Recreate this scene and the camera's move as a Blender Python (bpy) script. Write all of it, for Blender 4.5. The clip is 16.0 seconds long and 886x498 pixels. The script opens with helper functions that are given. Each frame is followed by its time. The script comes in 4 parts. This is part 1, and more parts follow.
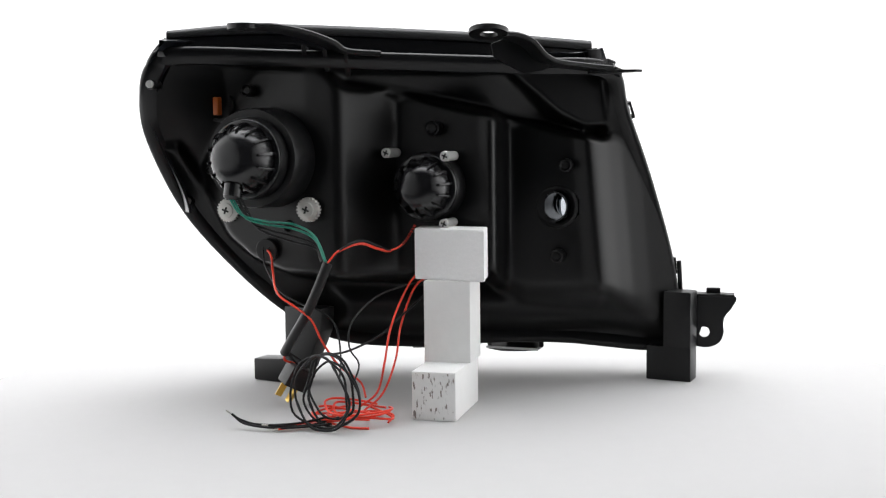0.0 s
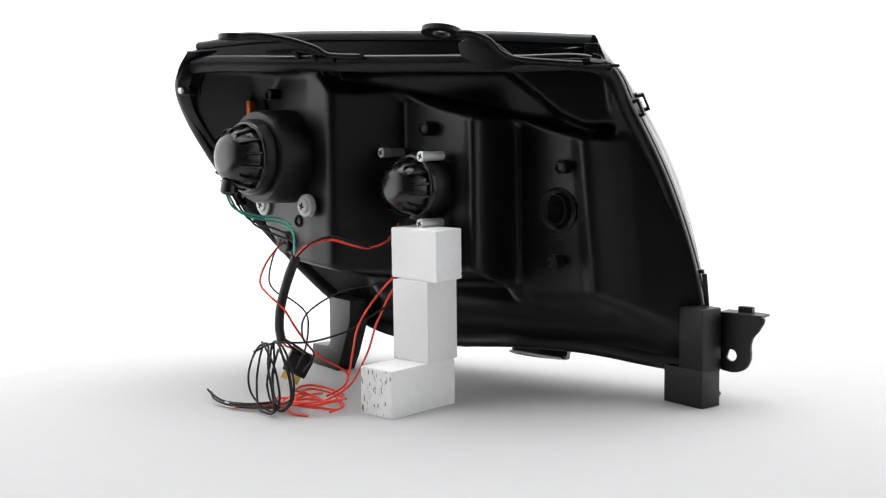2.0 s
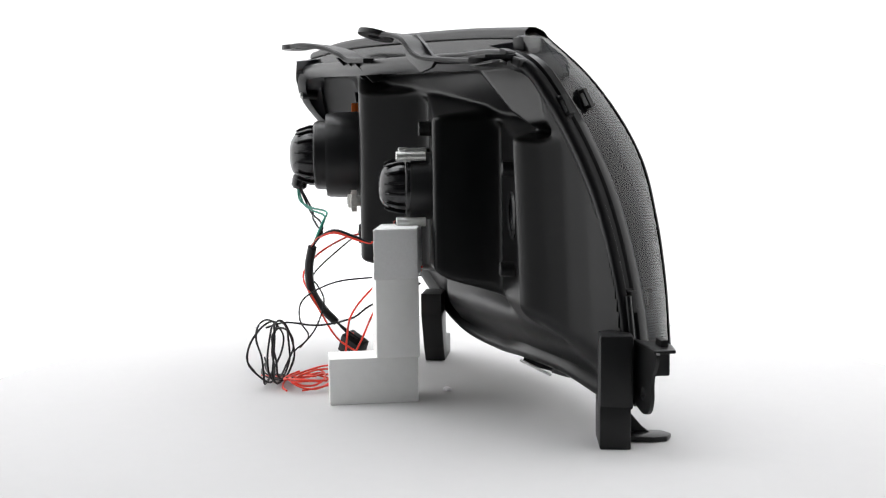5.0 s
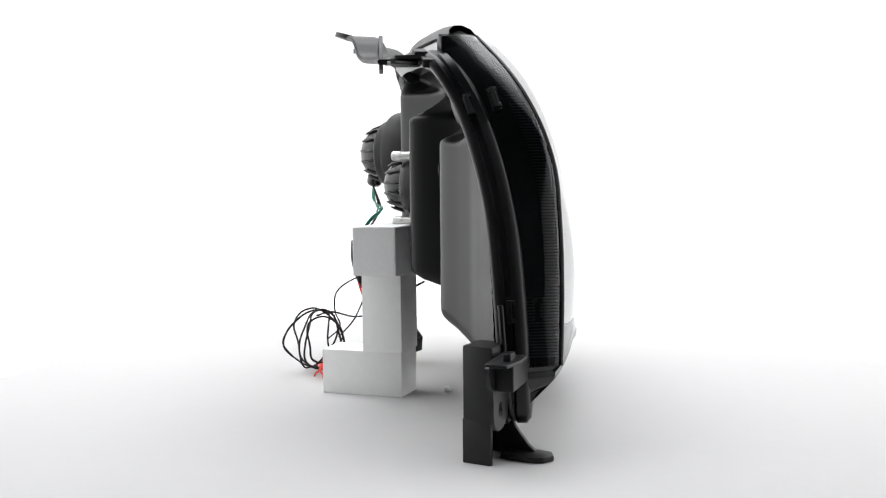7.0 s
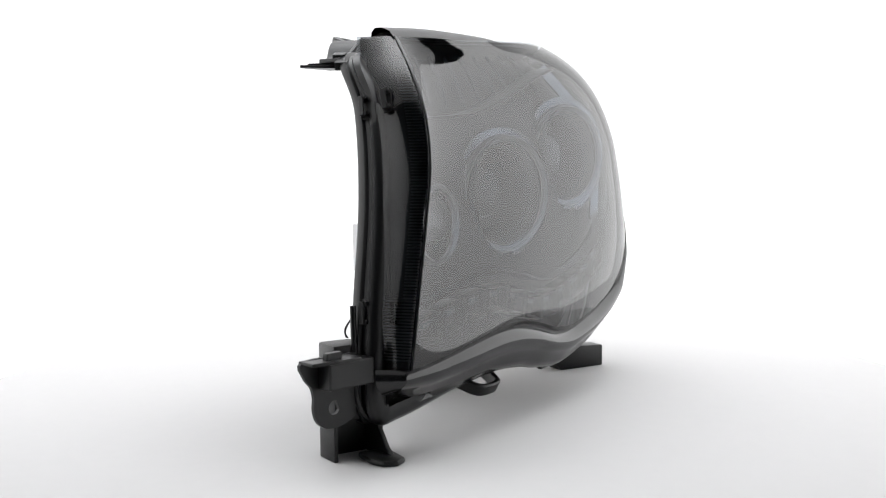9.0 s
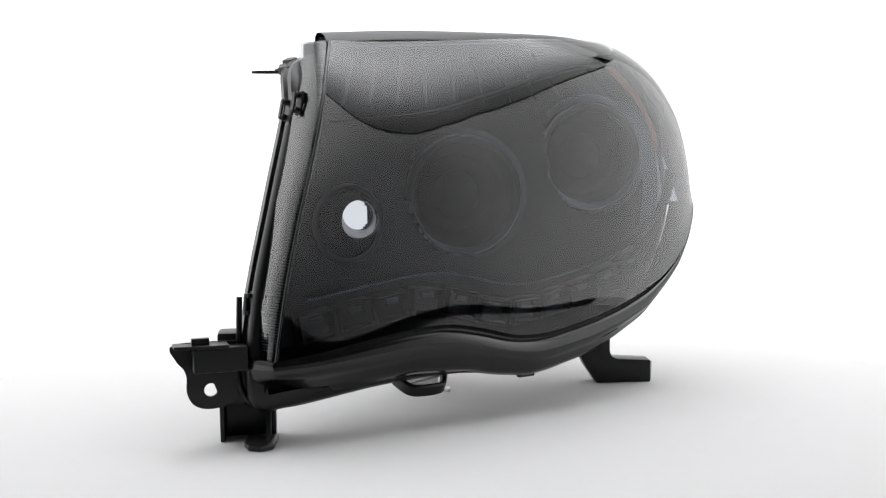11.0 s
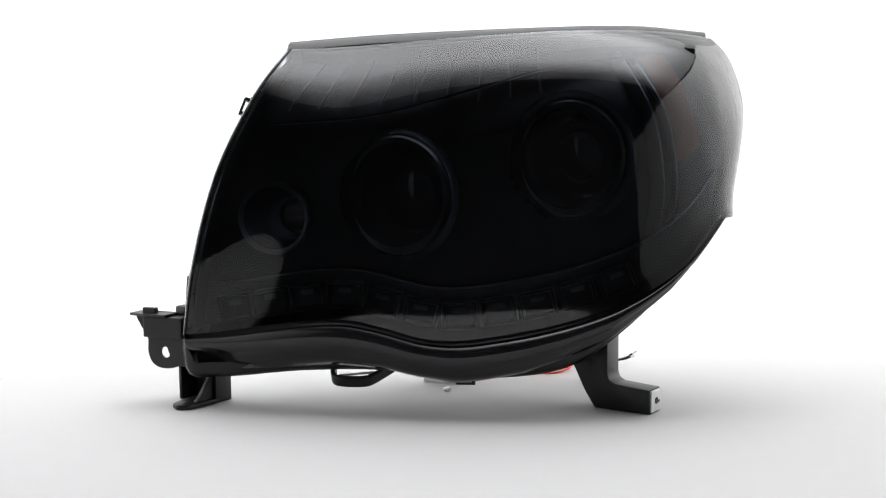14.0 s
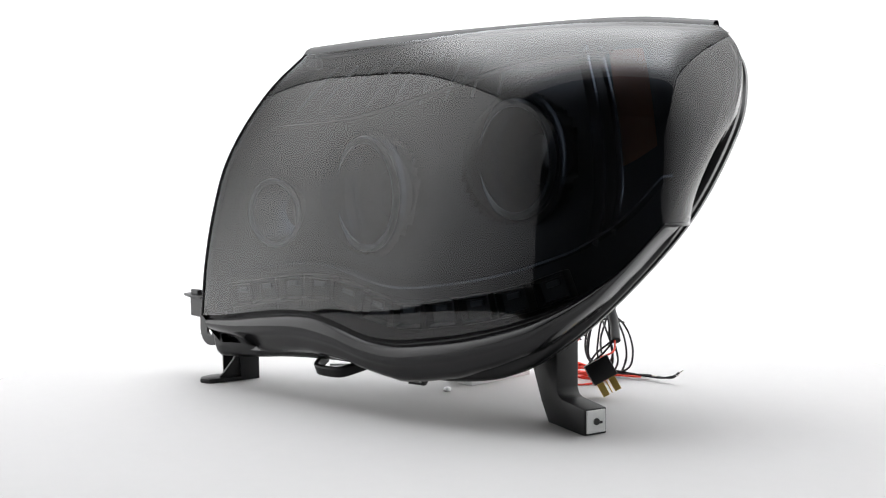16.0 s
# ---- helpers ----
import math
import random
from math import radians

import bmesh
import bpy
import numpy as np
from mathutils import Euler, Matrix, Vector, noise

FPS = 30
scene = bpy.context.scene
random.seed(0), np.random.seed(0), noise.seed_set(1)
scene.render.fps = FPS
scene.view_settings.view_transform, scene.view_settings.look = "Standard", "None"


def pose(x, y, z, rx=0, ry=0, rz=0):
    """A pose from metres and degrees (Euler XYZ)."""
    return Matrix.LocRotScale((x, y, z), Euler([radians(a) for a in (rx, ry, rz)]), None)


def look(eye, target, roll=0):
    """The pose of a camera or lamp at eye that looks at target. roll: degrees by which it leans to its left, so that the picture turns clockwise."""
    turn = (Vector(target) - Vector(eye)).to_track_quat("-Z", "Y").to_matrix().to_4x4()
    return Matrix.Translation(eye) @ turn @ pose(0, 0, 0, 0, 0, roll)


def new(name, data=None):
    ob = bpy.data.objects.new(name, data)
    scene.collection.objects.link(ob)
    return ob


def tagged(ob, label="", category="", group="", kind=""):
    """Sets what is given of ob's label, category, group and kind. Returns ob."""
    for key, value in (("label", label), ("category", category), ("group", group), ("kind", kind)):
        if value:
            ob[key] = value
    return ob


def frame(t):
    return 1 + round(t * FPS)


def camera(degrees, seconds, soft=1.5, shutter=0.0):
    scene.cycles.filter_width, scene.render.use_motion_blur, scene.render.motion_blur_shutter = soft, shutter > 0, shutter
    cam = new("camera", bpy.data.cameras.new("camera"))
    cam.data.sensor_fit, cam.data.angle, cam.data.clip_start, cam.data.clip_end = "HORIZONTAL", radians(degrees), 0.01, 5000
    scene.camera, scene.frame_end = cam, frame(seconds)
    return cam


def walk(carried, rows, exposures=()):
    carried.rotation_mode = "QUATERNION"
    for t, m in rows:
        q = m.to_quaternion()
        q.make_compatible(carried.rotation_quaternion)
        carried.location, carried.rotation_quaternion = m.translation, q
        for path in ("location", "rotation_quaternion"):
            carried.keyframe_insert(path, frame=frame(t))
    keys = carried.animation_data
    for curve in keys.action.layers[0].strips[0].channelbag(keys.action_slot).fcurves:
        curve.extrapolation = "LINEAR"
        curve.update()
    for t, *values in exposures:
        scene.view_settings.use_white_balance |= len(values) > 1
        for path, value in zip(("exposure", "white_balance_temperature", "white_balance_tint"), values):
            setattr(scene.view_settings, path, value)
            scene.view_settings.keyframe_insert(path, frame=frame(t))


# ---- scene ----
EYE = (0.0, -1.15, 0.2605)
cam = camera(43.22, 16.0, soft=1.2)
STILL = look(EYE, (-0.00251, -0.15463, 0.16443), -0.673)
walk(cam, [(0.0, STILL), (16.0, STILL)])

# ---------------------------------------------------------------- light
world = bpy.data.worlds.new("dark_studio")
scene.world = world
world.use_nodes = True
world.node_tree.nodes["Background"].inputs["Color"].default_value = (0.5, 0.52, 0.55, 1)
world.node_tree.nodes["Background"].inputs["Strength"].default_value = 0.02
scene.view_settings.exposure = 0.0


# ---------------------------------------------------------------- materials
def material(name, color, rough=0.5, metal=0.0, spec=0.5, coat=0.0, grain=0.0, grain_scale=400.0, bump=0.0, blotch=0.0, blotch_scale=14.0,
             emit=None, strength=0.0, rough_var=0.0):
    """A node material: colour varied at two scales, roughness varied by wear, and fine relief."""
    m = bpy.data.materials.new(name)
    m.use_nodes = True
    nt = m.node_tree
    b = nt.nodes["Principled BSDF"]
    b.inputs["Roughness"].default_value = rough
    b.inputs["Metallic"].default_value = metal
    b.inputs["Specular IOR Level"].default_value = spec
    b.inputs["Coat Weight"].default_value = coat
    b.inputs["Coat Roughness"].default_value = 0.06
    co = nt.nodes.new("ShaderNodeTexCoord")
    fine = nt.nodes.new("ShaderNodeTexNoise")
    fine.inputs["Scale"].default_value, fine.inputs["Detail"].default_value = grain_scale, 4
    nt.links.new(co.outputs["Object"], fine.inputs["Vector"])
    broad = nt.nodes.new("ShaderNodeTexNoise")
    broad.inputs["Scale"].default_value, broad.inputs["Detail"].default_value = blotch_scale, 5
    nt.links.new(co.outputs["Object"], broad.inputs["Vector"])
    one = nt.nodes.new("ShaderNodeMix")
    one.data_type = "RGBA"
    one.inputs["A"].default_value = (*[c * (1 - blotch) for c in color], 1)
    one.inputs["B"].default_value = (*[min(1, c * (1 + blotch)) for c in color], 1)
    nt.links.new(broad.outputs["Fac"], one.inputs["Factor"])
    two = nt.nodes.new("ShaderNodeMix")
    two.data_type, two.blend_type = "RGBA", "MULTIPLY"
    two.inputs["Factor"].default_value = grain
    nt.links.new(one.outputs["Result"], two.inputs["A"])
    nt.links.new(fine.outputs["Fac"], two.inputs["B"])
    nt.links.new(two.outputs["Result"], b.inputs["Base Color"])
    if rough_var:
        rr = nt.nodes.new("ShaderNodeMapRange")
        rr.inputs["To Min"].default_value, rr.inputs["To Max"].default_value = rough - rough_var, rough + rough_var
        nt.links.new(broad.outputs["Fac"], rr.inputs["Value"])
        nt.links.new(rr.outputs["Result"], b.inputs["Roughness"])
    if bump:
        bp = nt.nodes.new("ShaderNodeBump")
        bp.inputs["Strength"].default_value, bp.inputs["Distance"].default_value = bump, 0.001
        nt.links.new(fine.outputs["Fac"], bp.inputs["Height"])
        nt.links.new(bp.outputs["Normal"], b.inputs["Normal"])
    if emit:
        b.inputs["Emission Color"].default_value = (*emit, 1)
        b.inputs["Emission Strength"].default_value = strength
    return m


def smoked_glass(name, tint, ior, rough):
    """Thin smoked plastic: it lets tinted light through and mirrors by its gloss."""
    m = bpy.data.materials.new(name)
    m.use_nodes = True
    nt = m.node_tree
    out = nt.nodes["Material Output"]
    nt.nodes.remove(nt.nodes["Principled BSDF"])
    clear = nt.nodes.new("ShaderNodeBsdfTransparent")
    clear.inputs["Color"].default_value = (*tint, 1)
    gloss = nt.nodes.new("ShaderNodeBsdfGlossy")
    gloss.inputs["Roughness"].default_value = rough
    co = nt.nodes.new("ShaderNodeTexCoord")
    haze = nt.nodes.new("ShaderNodeTexNoise")
    haze.inputs["Scale"].default_value, haze.inputs["Detail"].default_value = 9, 4
    nt.links.new(co.outputs["Object"], haze.inputs["Vector"])
    rr = nt.nodes.new("ShaderNodeMapRange")
    rr.inputs["To Min"].default_value, rr.inputs["To Max"].default_value = rough * 0.6, rough * 1.6
    nt.links.new(haze.outputs["Fac"], rr.inputs["Value"])
    nt.links.new(rr.outputs["Result"], gloss.inputs["Roughness"])
    fr = nt.nodes.new("ShaderNodeFresnel")
    fr.inputs["IOR"].default_value = ior
    mix = nt.nodes.new("ShaderNodeMixShader")
    nt.links.new(fr.outputs["Fac"], mix.inputs["Fac"])
    nt.links.new(clear.outputs["BSDF"], mix.inputs[1])
    nt.links.new(gloss.outputs["BSDF"], mix.inputs[2])
    nt.links.new(mix.outputs["Shader"], out.inputs["Surface"])
    return m


def glow_ramp_fabric(name):
    """White fabric with a glow put in: no lamp, an emission ramp fading along the cloth."""
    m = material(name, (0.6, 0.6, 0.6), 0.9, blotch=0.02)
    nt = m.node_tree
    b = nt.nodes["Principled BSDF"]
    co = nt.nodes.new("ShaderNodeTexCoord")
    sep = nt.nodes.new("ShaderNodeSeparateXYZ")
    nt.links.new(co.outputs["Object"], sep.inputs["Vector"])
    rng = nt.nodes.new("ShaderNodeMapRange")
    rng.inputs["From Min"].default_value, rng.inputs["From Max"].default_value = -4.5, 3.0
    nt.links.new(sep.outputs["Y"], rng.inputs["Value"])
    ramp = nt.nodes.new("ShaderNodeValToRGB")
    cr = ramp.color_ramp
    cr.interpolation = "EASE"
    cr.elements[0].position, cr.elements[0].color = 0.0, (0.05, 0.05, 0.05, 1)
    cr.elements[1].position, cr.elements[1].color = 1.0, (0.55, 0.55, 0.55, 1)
    # ramp along Y imitates the falloff of a lamp behind the cloth
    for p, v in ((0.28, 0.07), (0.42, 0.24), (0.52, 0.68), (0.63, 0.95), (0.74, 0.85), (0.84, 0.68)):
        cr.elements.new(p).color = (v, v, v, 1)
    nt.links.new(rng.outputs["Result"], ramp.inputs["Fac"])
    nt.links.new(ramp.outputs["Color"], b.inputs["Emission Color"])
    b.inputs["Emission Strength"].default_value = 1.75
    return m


def top_diffuser(name, strength):
    """The softbox's cloth: brightest under its lamp, fading out towards the front and the two ends."""
    m = material(name, (0.6, 0.6, 0.6), 0.8, blotch=0.01)
    nt = m.node_tree
    b = nt.nodes["Principled BSDF"]
    co = nt.nodes.new("ShaderNodeTexCoord")
    sep = nt.nodes.new("ShaderNodeSeparateXYZ")
    nt.links.new(co.outputs["Object"], sep.inputs["Vector"])
    fades = []
    for axis, lo, hi, low in (("Y", -1.0, -0.42, 0.0), ("Y", 1.05, 0.55, 0.5), ("X", -1.5, -0.7, 0.08), ("X", 1.5, 0.7, 0.08)):
        r = nt.nodes.new("ShaderNodeMapRange")
        r.interpolation_type = "SMOOTHSTEP"
        r.inputs["From Min"].default_value, r.inputs["From Max"].default_value = min(lo, hi), max(lo, hi)
        r.inputs["To Min"].default_value, r.inputs["To Max"].default_value = (low, 1) if hi > lo else (1, low)
        nt.links.new(sep.outputs[axis], r.inputs["Value"])
        fades.append(r.outputs["Result"])
    while len(fades) > 1:
        mul = nt.nodes.new("ShaderNodeMath")
        mul.operation = "MULTIPLY"
        nt.links.new(fades[0], mul.inputs[0])
        nt.links.new(fades[1], mul.inputs[1])
        fades = fades[2:] + [mul.outputs["Value"]]
    mul = nt.nodes.new("ShaderNodeMath")
    mul.operation = "MULTIPLY"
    mul.inputs[1].default_value = strength
    nt.links.new(fades[0], mul.inputs[0])
    b.inputs["Emission Color"].default_value = (0.97, 0.985, 1.01, 1)
    nt.links.new(mul.outputs["Value"], b.inputs["Emission Strength"])
    return m


def sawn_wood(name):
    """White-painted wood whose sawn ends show dark gouges."""
    m = material(name, (0.86, 0.86, 0.85), 0.7, grain=0.12, grain_scale=160, bump=0.35, blotch=0.04)
    nt = m.node_tree
    b = nt.nodes["Principled BSDF"]
    co = nt.nodes.new("ShaderNodeTexCoord")
    mp = nt.nodes.new("ShaderNodeMapping")
    mp.inputs["Scale"].default_value = (210, 30, 70)
    mp.inputs["Rotation"].default_value = (0, 0.35, 0)
    nt.links.new(co.outputs["Object"], mp.inputs["Vector"])
    nz = nt.nodes.new("ShaderNodeTexNoise")
    nz.inputs["Scale"].default_value, nz.inputs["Detail"].default_value = 1.6, 3
    nt.links.new(mp.outputs["Vector"], nz.inputs["Vector"])
    ramp = nt.nodes.new("ShaderNodeValToRGB")
    ramp.color_ramp.elements[0].position, ramp.color_ramp.elements[1].position = 0.575, 0.64
    nt.links.new(nz.outputs["Fac"], ramp.inputs["Fac"])
    old = b.inputs["Base Color"].links[0].from_socket
    mix = nt.nodes.new("ShaderNodeMix")
    mix.data_type = "RGBA"
    mix.inputs["B"].default_value = (0.22, 0.2, 0.18, 1)
    nt.links.new(old, mix.inputs["A"])
    nt.links.new(ramp.outputs["Color"], mix.inputs["Factor"])
    nt.links.new(mix.outputs["Result"], b.inputs["Base Color"])
    return m


M_SHELL = material("satin_black_plastic", (0.004, 0.004, 0.0043), 0.35, spec=0.32, grain=0.1, grain_scale=900, bump=0.05, blotch=0.2, rough_var=0.05)
M_MOULD = material("moulded_black_plastic", (0.006, 0.006, 0.0065), 0.40, spec=0.34, grain=0.2, grain_scale=900, bump=0.12, blotch=0.2, rough_var=0.06)
M_GLOSS = material("gloss_black_plastic", (0.006, 0.006, 0.007), 0.16, spec=0.5, grain=0.1, blotch=0.15, rough_var=0.04)
M_RIM = material("rim_black_plastic", (0.005, 0.005, 0.0055), 0.3, spec=0.33, grain=0.1, blotch=0.2, rough_var=0.06)
M_RUBBER = material("black_rubber", (0.009, 0.009, 0.0095), 0.4, spec=0.36, grain=0.2, grain_scale=700, bump=0.1, blotch=0.2, rough_var=0.06)
M_BOOT = material("shiny_rubber_boot", (0.01, 0.01, 0.011), 0.22, spec=0.5, grain=0.1, blotch=0.2, rough_var=0.06)
M_BEZEL = material("inner_black_bezel", (0.010, 0.0115, 0.015), 0.30, spec=0.5, grain=0.1, blotch=0.2)
M_SMOKE_CHROME = material("smoked_chrome", (0.26, 0.285, 0.32), 0.40, metal=1.0, blotch=0.15)
M_STEEL = material("zinc_screw", (0.72, 0.72, 0.70), 0.38, metal=0.5, grain=0.2, grain_scale=600, blotch=0.1)
M_DARK = material("dark_recess", (0.02, 0.02, 0.02), 0.7, blotch=0.1)
M_NYLON = material("white_nylon", (0.62, 0.61, 0.58), 0.5, grain=0.1, blotch=0.05)
M_AMBER = material("amber_plastic", (0.65, 0.14, 0.015), 0.35, blotch=0.15)
M_AMBERDARK = material("amber_reflector_plastic", (0.20, 0.055, 0.018), 0.4, blotch=0.2)
M_GREYPLATE = material("pale_metal_plate", (0.62, 0.63, 0.62), 0.45, metal=0.3, grain=0.15, blotch=0.06)
M_WOOD = sawn_wood("white_painted_wood")
M_WOODPLAIN = material("smooth_white_painted_wood", (0.86, 0.86, 0.85), 0.65, grain=0.06, grain_scale=120, bump=0.2, blotch=0.03)
M_FOAM = material("white_polyethylene_foam", (0.91, 0.91, 0.91), 0.8, grain=0.08, grain_scale=420, bump=0.25, blotch=0.02)
M_TABLE = material("white_table_laminate", (0.472, 0.467, 0.465), 0.9, spec=0.04, grain=0.03, grain_scale=60, blotch=0.02, blotch_scale=4)
M_RED = material("red_wire_sheath", (0.80, 0.045, 0.018), 0.42, blotch=0.12, blotch_scale=60)
M_BLACKWIRE = material("black_wire_sheath", (0.008, 0.008, 0.009), 0.5, spec=0.25, blotch=0.2, blotch_scale=60)
M_GREEN = material("green_wire_sheath", (0.01, 0.23, 0.16), 0.42, blotch=0.12, blotch_scale=60)
M_BRASS = material("brass_blade", (0.75, 0.52, 0.14), 0.3, metal=0.9, blotch=0.1)
M_COPPER = material("tinned_wire_end", (0.6, 0.58, 0.55), 0.35, metal=0.8, blotch=0.1)
M_RIBGREY = material("smoked_grey_ribs", (0.10, 0.115, 0.13), 0.45, grain=0.1, blotch=0.1)
M_LENS = smoked_glass("smoked_lens", (0.48, 0.505, 0.54), 1.66, 0.025)
M_LENSWALL = smoked_glass("smoked_lens_wall", (0.52, 0.54, 0.56), 1.68, 0.05)
M_DARKCHROME = material("dark_chrome", (0.20, 0.225, 0.26), 0.27, metal=1.0, blotch=0.15)
M_PROJ = material("dark_projector_glass", (0.012, 0.014, 0.018), 0.05, spec=0.7, blotch=0.1)
# emission on the paper stands in for lamps shining on it
M_BACK = material("glowing_backdrop_paper", (0.35, 0.35, 0.353), 0.8, emit=(1, 1, 1.0), strength=0.72, blotch=0.01)
M_FABRIC = glow_ramp_fabric("self_glowing_tent_fabric")
# emission added to the roof cloth as even fill over the table
M_ROOF = material("glowing_tent_roof", (0.6, 0.6, 0.6), 0.9, emit=(0.99, 0.99, 1.0), strength=1.3, blotch=0.02)
M_TOPDIFF = top_diffuser("lit_top_diffuser", 4.7)
M_ROOM = material("dark_room_wall", (0.09, 0.095, 0.105), 0.9, blotch=0.2, blotch_scale=2)


# ---------------------------------------------------------------- builders
def empty(name, label, category, group=""):
    ob = new(name)
    ob.empty_display_size = 0.02
    return tagged(ob, label, category, group)


def link(name, me, mat, parent, label="", smooth=None):
    ob = new(name, me)
    me.materials.append(mat)
    if smooth is not None:
        me.shade_smooth() if smooth >= 180 else me.set_sharp_from_angle(angle=radians(smooth))
        if smooth < 180:
            for p in me.polygons:
                p.use_smooth = True
    if parent:
        ob.parent = parent
    return tagged(ob, label)


def part(name, bm, mat, parent, label="", smooth=35):
    me = bpy.data.meshes.new(name)
    bmesh.ops.recalc_face_normals(bm, faces=bm.faces)
    bm.to_mesh(me)
    bm.free()
    return link(name, me, mat, parent, label, smooth)


def lerp(a, b, t):
    return a + (b - a) * t


def bent(x, xp, fp):
    """Like np.interp, but through the points in a smooth curve."""
    x, xp, fp = np.asarray(x, float), np.asarray(xp, float), np.asarray(fp, float)
    m = np.gradient(fp, xp)
    i = np.clip(np.searchsorted(xp, x) - 1, 0, len(xp) - 2)
    h = xp[i + 1] - xp[i]
    t = np.clip((x - xp[i]) / h, 0, 1)
    return ((2 * t ** 3 - 3 * t ** 2 + 1) * fp[i] + (t ** 3 - 2 * t ** 2 + t) * h * m[i] + (3 * t ** 2 - 2 * t ** 3) * fp[i + 1] + (t ** 3 - t ** 2) * h * m[i + 1])


def smooth01(t):
    t = np.clip(t, 0, 1)
    return t * t * (3 - 2 * t)


def spline(pts, n, closed=False):
    """n points, evenly spaced by length, on a Catmull-Rom curve through pts."""
    p = np.array(pts, float)
    k = len(p)
    ext = np.vstack([p[-1:], p, p[:2]]) if closed else np.vstack([2 * p[0] - p[1], p, 2 * p[-1] - p[-2]])
    out = []
    for i in range(k if closed else k - 1):
        a, b, c, d = ext[i:i + 4]
        t = np.linspace(0, 1, 24, endpoint=False)[:, None]
        out.append(0.5 * (2 * b + (c - a) * t + (2 * a - 5 * b + 4 * c - d) * t ** 2 + (3 * b - a - 3 * c + d) * t ** 3))
    out = np.vstack(out + [p[:1] if closed else p[-1:]])
    s = np.concatenate([[0], np.cumsum(np.linalg.norm(np.diff(out, axis=0), axis=1))])
    w = np.linspace(0, s[-1], n + 1)[:-1] if closed else np.linspace(0, s[-1], n)
    return np.stack([np.interp(w, s, out[:, j]) for j in range(out.shape[1])], 1)


def grid_bm(rows, close_v=False, keep=None):
    """A sheet through an array of shape (rows, columns, 3)."""
    bm = bmesh.new()
    r, c = rows.shape[:2]
    vs = [[bm.verts.new(rows[i, j]) for j in range(c)] for i in range(r)]
    for i in range(r - 1):
        for j in range(c if close_v else c - 1):
            k = (j + 1) % c
            if keep is None or keep[i, j]:
                bm.faces.new((vs[i][j], vs[i][k], vs[i + 1][k], vs[i + 1][j]))
    loose = [v for v in bm.verts if not v.link_faces]
    bmesh.ops.delete(bm, geom=loose, context="VERTS")
    return bm


def prism(outline, axis_u, axis_v, origin, depth, bevel=0.0, seg=2):
    """A plate: outline in the plane of axis_u and axis_v at origin, pushed along their cross product by depth."""
    u, v = Vector(axis_u).normalized(), Vector(axis_v).normalized()
    n = u.cross(v).normalized()
    o = Vector(origin)
    bm = bmesh.new()
    a = [bm.verts.new(o + u * p[0] + v * p[1]) for p in outline]
    f = bm.faces.new(a)
    ex = bmesh.ops.extrude_face_region(bm, geom=[f])
    bmesh.ops.translate(bm, verts=[e for e in ex["geom"] if isinstance(e, bmesh.types.BMVert)], vec=n * depth)
    if bevel:
        bmesh.ops.bevel(bm, geom=list(bm.edges), offset=bevel, segments=seg, affect="EDGES", profile=0.6, clamp_overlap=True)
    return bm


def box_bm(size, bevel=0.0, m=None, seg=2):
    bm = bmesh.new()
    bmesh.ops.create_cube(bm, size=1)
    bmesh.ops.scale(bm, vec=size, verts=bm.verts)
    if bevel:
        bmesh.ops.bevel(bm, geom=list(bm.edges), offset=bevel, segments=seg, affect="EDGES", profile=0.6)
    if m is not None:
        bmesh.ops.transform(bm, matrix=m, verts=bm.verts)
    return bm


def turned(profile, centre, axis, n=40, ribs=0, rib_depth=0.0, rib_from=0):
    """A turned body: profile rows (distance along axis, radius), with optional flutes."""
    ax = Vector(axis).normalized()
    u = ax.cross(Vector((0, 0, 1))).normalized()
    w = u.cross(ax).normalized()
    o = Vector(centre)
    rows = np.zeros((len(profile), n, 3))
    for i, (s, r) in enumerate(profile):
        for j in range(n):
            a = 2 * math.pi * j / n
            rr = r
            if ribs and i >= rib_from and r > 0.004:
                rr = r * (1 - rib_depth * max(0.0, math.cos(ribs * a)) ** 2)
            rows[i, j] = o + ax * s + (u * math.cos(a) + w * math.sin(a)) * max(rr, 1e-5)
    bm = grid_bm(rows, close_v=True)
    bmesh.ops.remove_doubles(bm, verts=bm.verts, dist=2e-5)
    return bm


def tube(name, pts, radius, mat, parent, label="", n=48, sides=8):
    """A wire or hose through pts."""
    c = spline(pts, n)
    t = np.gradient(c, axis=0)
    t /= np.linalg.norm(t, axis=1)[:, None]
    ref = np.array([0.31, 0.17, 0.93])
    rows = np.zeros((n + 2, sides, 3))
    for i in range(n):
        u = np.cross(t[i], ref)
        u /= np.linalg.norm(u)
        w = np.cross(t[i], u)
        for j in range(sides):
            a = 2 * math.pi * j / sides
            rows[i + 1, j] = c[i] + radius * (u * math.cos(a) + w * math.sin(a))
    rows[0], rows[-1] = c[0], c[-1]
    bm = grid_bm(rows, close_v=True)
    bmesh.ops.remove_doubles(bm, verts=bm.verts, dist=1e-6)
    return part(name, bm, mat, parent, label, smooth=80)


